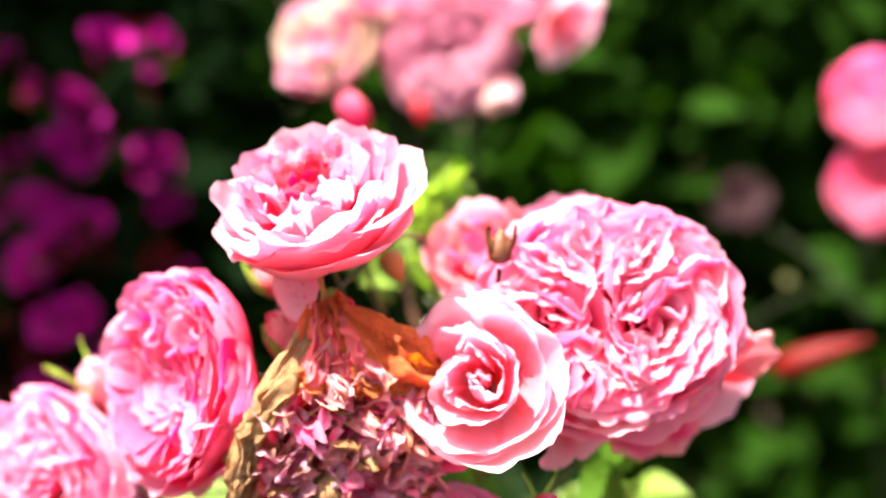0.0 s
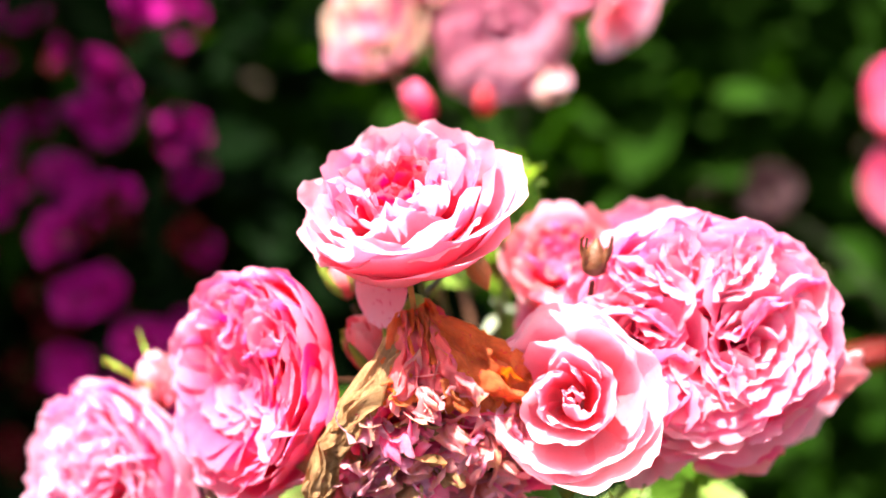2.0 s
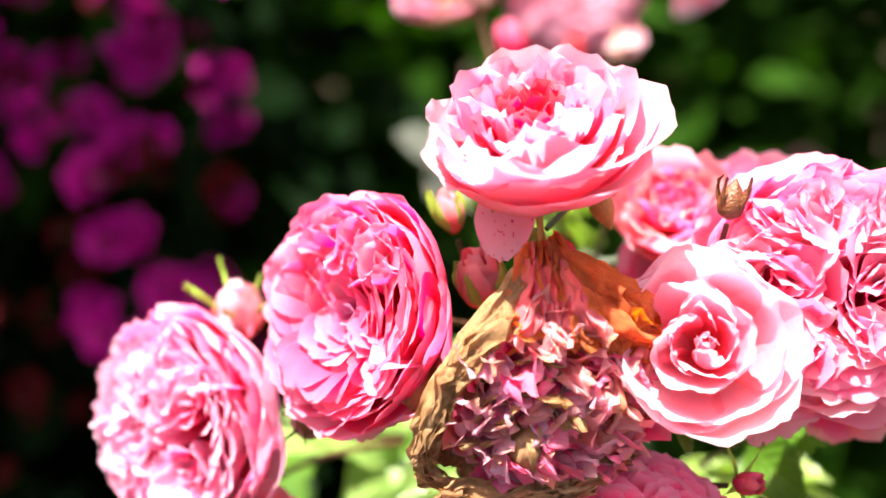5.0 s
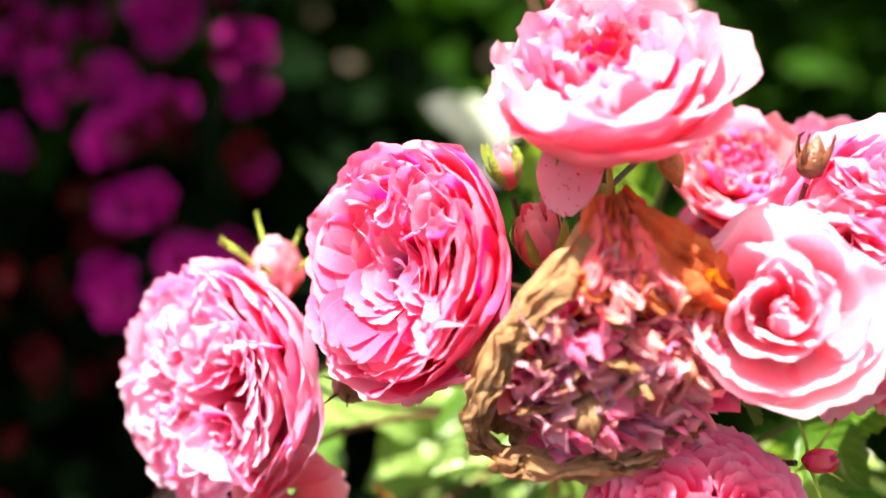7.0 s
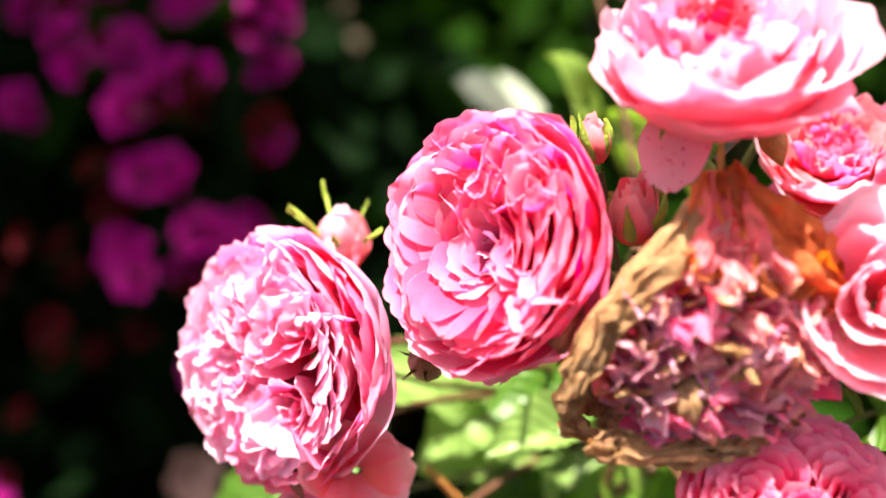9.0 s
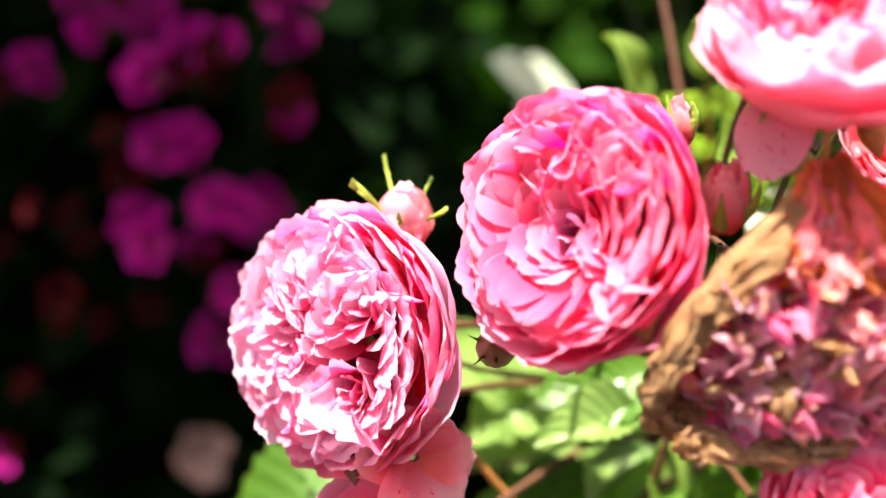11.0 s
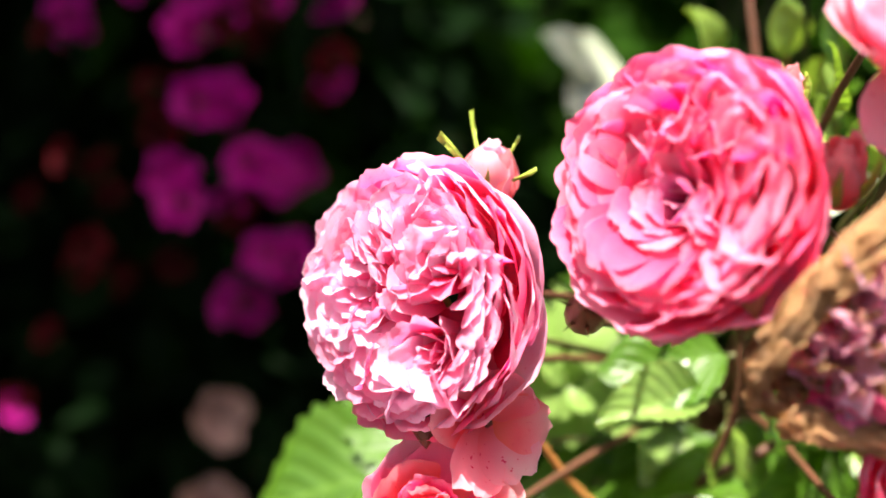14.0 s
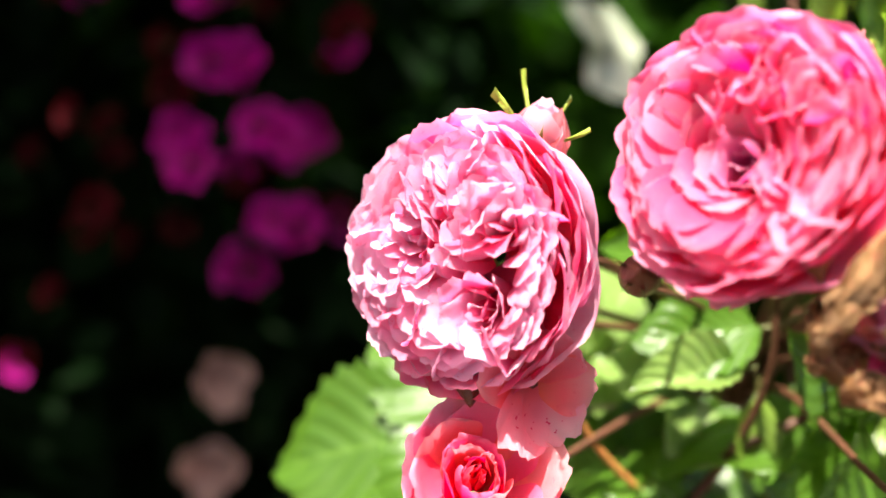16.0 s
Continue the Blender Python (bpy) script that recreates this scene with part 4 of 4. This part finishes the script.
leaf_spray((-0.066, 0.43, 0.698), (-0.120, 0.43, 0.680), (-0.2, -0.55, 0.8), 0.068, 83, LEAF, "large sunlit yellow-green rose leaf low in the bush", 3, 0.15, 0.2, wide=0.42)
leaf_spray((-0.0443, 0.4564, 0.6925), (-0.0725, 0.4474, 0.7128), (0.0, -0.6, 0.8), 0.0429, 84, LEAF_PALE, "rose leaf painted pale for sunlight behind the sideways rose", 3, 0.3, 0.3)
leaf_spray((-0.0104, 0.4790, 0.6756), (-0.0285, 0.4677, 0.6756), (0.1, -0.7, 0.6), 0.0508, 85, LEAF, GREEN, 5)
leaf_spray((0.020, 0.43, 0.700), (0.008, 0.42, 0.712), (0.2, -0.7, 0.6), 0.052, 86, LEAF, GREEN, 5)
leaf_spray((-0.0268, 0.4180, 0.7219), (-0.0262, 0.4169, 0.7162), (0.5, -0.8, 0.2), 0.0305, 87, LEAF_YOUNG, "narrow light green rose leaf hanging from the cane", 1, 0.5, 0.1, wide=0.24)
leaf_spray((-0.0624, 0.4564, 0.6982), (-0.0838, 0.4395, 0.7185), (0.1, -0.5, 0.9), 0.0384, 88, LEAF_PALE, "rose leaf painted pale for sunlight behind the sideways rose", 3, 0.2, 0.2)
leaf_spray((-0.0262, 0.4621, 0.6936), (-0.0420, 0.4508, 0.7004), (0.1, -0.5, 0.8), 0.0429, 89, LEAF_PALE, "rose leaf painted pale for sunlight low behind the canes", 3)
leaf_spray((-0.0013, 0.4383, 0.7208), (-0.0025, 0.4349, 0.7151), (-0.2, -0.9, 0.35), 0.0475, 90, LEAF, "broad green rose leaf hanging beneath the withered rose", 1, 0.2, 0.15, wide=0.40)
leaf_spray((0.030, 0.385, 0.735), (0.046, 0.366, 0.755), (0.1, -0.6, 0.7), 0.036, 91, LEAF, "green rose leaf beneath the pale rose", 3)
leaf_spray((0.000, 0.325, 0.780), (0.006, 0.313, 0.781), (0.3, -0.3, 0.9), 0.014, 92, LEAF, "small glossy dark green leaf beside the withered rose", 1, 0.3, 0.6)
leaf_spray((-0.010, 0.43, 0.800), (-0.016, 0.42, 0.818), (0.3, -0.5, 0.7), 0.026, 93, LEAF_YOUNG, "fresh yellow-green rose leaf behind the open rose", 3)
leaf_spray((0.000, 0.425, 0.825), (0.003, 0.415, 0.838), (0.1, -0.5, 0.8), 0.022, 94, LEAF_YOUNG, "fresh yellow-green rose leaf behind the open rose", 5)
leaf_spray((-0.018, 0.720, 0.752), (-0.048, 0.706, 0.773), (0.0, -0.80, 1.1), 0.044, 95, LEAF_GLARE, "rose leaf with sun glare painted white behind the bush", 3, 0.08, 0.1, wide=0.48)
leaf_spray((0.000, 0.445, 0.780), (-0.003, 0.425, 0.800), (0.2, -0.6, 0.8), 0.024, 96, LEAF_YOUNG, "pale green rose leaf in the gap behind the withered rose", 5)
leaf_spray((0.010, 0.44, 0.785), (0.006, 0.425, 0.792), (-0.2, -0.6, 0.8), 0.022, 97, LEAF_GLARE, "rose leaf with sun glare painted pale in the gap behind the withered rose", 3)
for k, (x, y, z) in enumerate(((0.05, 0.44, 0.70), (-0.07, 0.45, 0.67), (-0.02, 0.46, 0.66), (0.02, 0.47, 0.67), (-0.05, 0.47, 0.63))):
    leaf_spray((x, y, z), (x + 0.03 * math.sin(2.3 * k), y - 0.02, z + 0.012), (0.2 * math.sin(k), -0.6, 0.8), 0.046, 100 + k, LEAF if k % 3 else LEAF_YOUNG, GREEN, 5)


# ---- blooms further back ----
FAR_GROUP = "roses further back"
open_cup((-0.053, 0.600, 0.889), (-0.3, -0.7, 0.5), 0, 0.031, 201, [FAR_PINK, FAR_PINK, CREAM], [FAR_PINK, CREAM], FAR_PINK, "blush pink rose in the cluster behind", FAR_GROUP, 7, 7)
full_rose((0.010, 0.595, 0.876), (0.05, -0.95, 0.0), 0, 0.033, 202, [FAR_PINK], "deep pink rose in the cluster behind", group=FAR_GROUP, dens=0.6, size=1.5, rings=3, nu=7, nv=6)
open_cup((-0.012, 0.61, 0.915), (0.0, -0.6, 0.7), 0, 0.030, 203, [FAR_PINK, CREAM], [FAR_PINK, PINK], FAR_PINK, "light pink rose topping the cluster behind", FAR_GROUP, 7, 7)
open_cup((0.045, 0.615, 0.905), (0.2, -0.6, 0.6), 0, 0.028, 204, [FAR_PINK, PINK_PALE], [PINK_PALE, FAR_PINK], FAR_PINK, "pale pink rose in the cluster behind", FAR_GROUP, 7, 7)
loose_petals((0.070, 0.60, 0.878), (0.5, -0.6, -0.5), 0.022, 205, 5, [BLUSH, PINK_PALE], "spent rose with drooping pale petals in the cluster behind", (70, 60), 300, 20)
loose_petals((0.032, 0.60, 0.852), (0.12, -0.3, -0.95), 0.018, 206, 4, [BLUSH, CREAM], "spent rose with white hanging petals in the cluster behind", (34, 4), 260, 20)
bud((-0.024, 0.46, 0.863), (-0.35, -0.2, 0.9), 0.0070, 207, [ROSE_RED, PINK_HOT], SEPAL, "coral red rosebud behind the open rose", 12, 1.6, 6, 1.35, slim=0.36, hug=True)
bud((-0.001, 0.48, 0.860), (0.1, -0.3, 0.9), 0.0065, 208, [ROSE_RED], SEPAL_BROWN, "round reddish rosebud behind the open rose", 30, 1.6, 10)
full_rose((0.300, 0.85, 0.785), (-0.3, -0.9, 0.3), 0, 0.033, 209, [PINK_HOT, PINK_HOT, PINK], "bright pink rose on a cane further back", group=FAR_GROUP, dens=0.6, size=1.5, rings=3, nu=7, nv=6)
full_rose((0.300, 0.852, 0.722), (-0.3, -0.9, 0.1), 40, 0.034, 210, [PINK_HOT, PINK], "bright pink rose below another on a cane further back", group=FAR_GROUP, dens=0.6, size=1.5, rings=3, nu=7, nv=6)
bud((0.184, 0.62, 0.686), (1.0, -0.2, 0.30), 0.0095, 211, None, SEPAL, "long crimson rosebud lying level further back", 10, 1.4, 0, 2.3, shell=HIP_RED)
full_rose((0.235, 1.0, 0.692), (0, -0.9, 0.3), 0, 0.024, 212, [PINK_SHADED], "pink rose far back with shade put into its colour", group=FAR_GROUP, dens=0.5, size=1.7, rings=2, nu=5, nv=6)
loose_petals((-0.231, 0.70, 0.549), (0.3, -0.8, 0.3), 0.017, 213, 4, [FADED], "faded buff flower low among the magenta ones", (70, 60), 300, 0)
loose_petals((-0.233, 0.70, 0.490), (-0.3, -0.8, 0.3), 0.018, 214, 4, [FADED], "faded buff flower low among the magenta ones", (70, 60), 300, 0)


def small_flower(seed, R, material, label):
    rng = np.random.default_rng(seed)
    thing = bloom("small_flower", (0, 0, 0), (0, 0, 1), 0, label, "flower", "magenta flowers")
    ring_of_petals(thing, rng, R, 6, 0.06, -0.3, 78, 46, 1.10, 0.52, 0.9, 0.9, material, 0.06, 20, 0.06, 0.9, nu=7, nv=7)
    ring_of_petals(thing, rng, R, 5, 0.06, -0.3, 50, 14, 0.85, 0.40, 0.6, 0.6, material, 0.06, 20, 0.06, 0.9, nu=7, nv=7)
    v, f = lathe([(r * R, z * R) for r, z in [(0.02, -0.9), (0.10, -0.7), (0.16, -0.4), (0.10, -0.1), (0.02, 0.0)]], 8)
    child("heart", mesh_of("heart", v, f, STEM_GREEN), thing)
    return thing


# place and kind (bright, dull, dark) of the blossoms that stand out in the shaded bed; dull and dark carry shade in
# their colour
BLOSSOMS = (
    (-0.264, 0.745, 0.723, 0), (-0.251, 0.750, 0.726, 0), (-0.234, 0.740, 0.692, 0), (-0.219, 0.770, 0.677, 0), (-0.245, 0.760, 0.659, 1),
    (-0.266, 0.720, 0.671, 0), (-0.221, 0.750, 0.636, 0), (-0.244, 0.780, 0.591, 0), (-0.200, 0.820, 0.729, 1), (-0.185, 0.820, 0.619, 1),
    (-0.315, 0.710, 0.640, 2), (-0.341, 0.730, 0.576, 2), (-0.356, 0.720, 0.532, 1), (-0.358, 0.800, 0.754, 0), (-0.267, 0.760, 0.769, 0),
    (-0.253, 0.780, 0.778, 0), (-0.351, 0.780, 0.671, 2), (-0.294, 0.760, 0.795, 1), (-0.222, 0.860, 0.797, 1), (-0.322, 0.780, 0.830, 1),
    (-0.244, 0.800, 0.826, 0), (-0.271, 0.730, 0.767, 0), (-0.209, 0.840, 0.815, 1), (-0.272, 0.860, 0.883, 1), (-0.205, 0.900, 0.885, 1),
)
KINDS = [small_flower(301, 0.0165, MAGENTA, "magenta blossom in the shaded bed"), small_flower(302, 0.0140, [MAGENTA, CRIMSON], "dull purple blossom in the shaded bed"), small_flower(303, 0.0125, CRIMSON, "crimson blossom darkened in its colour for deep shade")]
used = set()
flower_rng = np.random.default_rng(77)
places = list(BLOSSOMS)
for x, y, z, kind in BLOSSOMS:
    if kind == 0:
        places.append((x + flower_rng.uniform(-0.014, 0.014), y + flower_rng.uniform(0.005, 0.03), z + flower_rng.uniform(-0.014, 0.014), 0))
# low and outer blossoms take the dark kind, coloured for shade
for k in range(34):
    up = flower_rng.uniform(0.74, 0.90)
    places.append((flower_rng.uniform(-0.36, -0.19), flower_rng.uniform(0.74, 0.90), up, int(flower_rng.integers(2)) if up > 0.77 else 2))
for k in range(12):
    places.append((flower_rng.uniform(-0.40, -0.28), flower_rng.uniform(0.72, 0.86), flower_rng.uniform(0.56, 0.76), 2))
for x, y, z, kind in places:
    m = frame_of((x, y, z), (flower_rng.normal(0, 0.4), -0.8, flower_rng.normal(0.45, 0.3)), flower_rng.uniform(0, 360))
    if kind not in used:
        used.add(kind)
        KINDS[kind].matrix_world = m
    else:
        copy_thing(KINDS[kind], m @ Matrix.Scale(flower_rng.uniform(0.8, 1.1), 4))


# ---- canes ----
def cane_plant(name, label, root, hub, bases, radius, material, thorny=False):
    plant = new(name)
    plant.matrix_world = Matrix.Translation(root)
    plant.empty_display_size = 0.02
    tagged(plant, label, "shrub")
    o = Vector(root)
    trunk = bowed((0, 0, 0), Vector(hub) - o, (0.012, 0.01, 0), 10)
    v, f = tube(trunk, [radius * (1.25 - 0.35 * i / 9) for i in range(10)], 10)
    child("main_cane", mesh_of("main_cane", v, f, material), plant)
    for end, back, green in bases:
        end = Vector(end)
        h = Vector(hub)
        low = h + (end - h) * 0.12
        n = 12
        c1 = low + Vector((0, 0, 0.35 * (end - low).length))
        c2 = end + Vector(back) * 0.4 * (end - low).length
        pts = []
        for i in range(n):
            t = i / (n - 1)
            pts.append(h * (1 - t) ** 3 + c1 * 3 * t * (1 - t) ** 2 + c2 * 3 * t * t * (1 - t) + end * t ** 3 - o)
        v, f = tube(pts, [radius * (0.75 - 0.4 * i / (n - 1)) for i in range(n)], 7)
        child("cane", mesh_of("cane", v, f, STEM_GREEN if green else material), plant)
    return plant


near = [(b, k, i % 5 == 0) for i, (b, k, n) in enumerate(BASES) if b.y < 0.42]
cluster = [(b, k, 0) for b, k, n in BASES if 0.42 <= b.y < 0.68 and b.x < 0.12]
right = [(b, k, 0) for b, k, n in BASES if b.y >= 0.42 and b.x >= 0.12]
bush = cane_plant("rose_bush", "rose bush with reddish thorny canes holding the blooms", (0.0, 0.47, 0.0), (-0.016, 0.468, 0.680), near, 0.0022, STEM_BROWN)
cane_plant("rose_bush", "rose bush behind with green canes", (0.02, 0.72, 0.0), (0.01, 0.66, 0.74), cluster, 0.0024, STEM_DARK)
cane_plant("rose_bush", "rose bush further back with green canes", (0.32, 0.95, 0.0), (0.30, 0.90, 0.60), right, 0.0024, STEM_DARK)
for a, b, sag, thick, material in (
    ((-0.054, 0.426, 0.648), (-0.030, 0.414, 0.697), (0.003, 0.0, -0.002), 0.0019, STEM_BROWN), ((-0.030, 0.414, 0.697), (0.007, 0.419, 0.725), (0.0, 0.0, -0.002), 0.0017, STEM_BROWN),
    ((-0.030, 0.414, 0.697), (-0.032, 0.407, 0.752), (0.004, -0.002, 0.0), 0.0013, STEM_BROWN), ((-0.048, 0.422, 0.670), (-0.088, 0.402, 0.712), (-0.002, 0.0, -0.002), 0.0012, STEM_ORANGE),
    ((-0.006, 0.440, 0.700), (-0.038, 0.512, 0.878), (0.006, 0.0, 0.0), 0.0014, STEM_BROWN),
):
    o = Vector((0.0, 0.47, 0.0))
    v, f = tube(bowed(Vector(a) - o, Vector(b) - o, sag, 10), [thick * (1.1 - 0.03 * i) for i in range(10)], 10)
    child("cane", mesh_of("cane", v, f, material), bush)
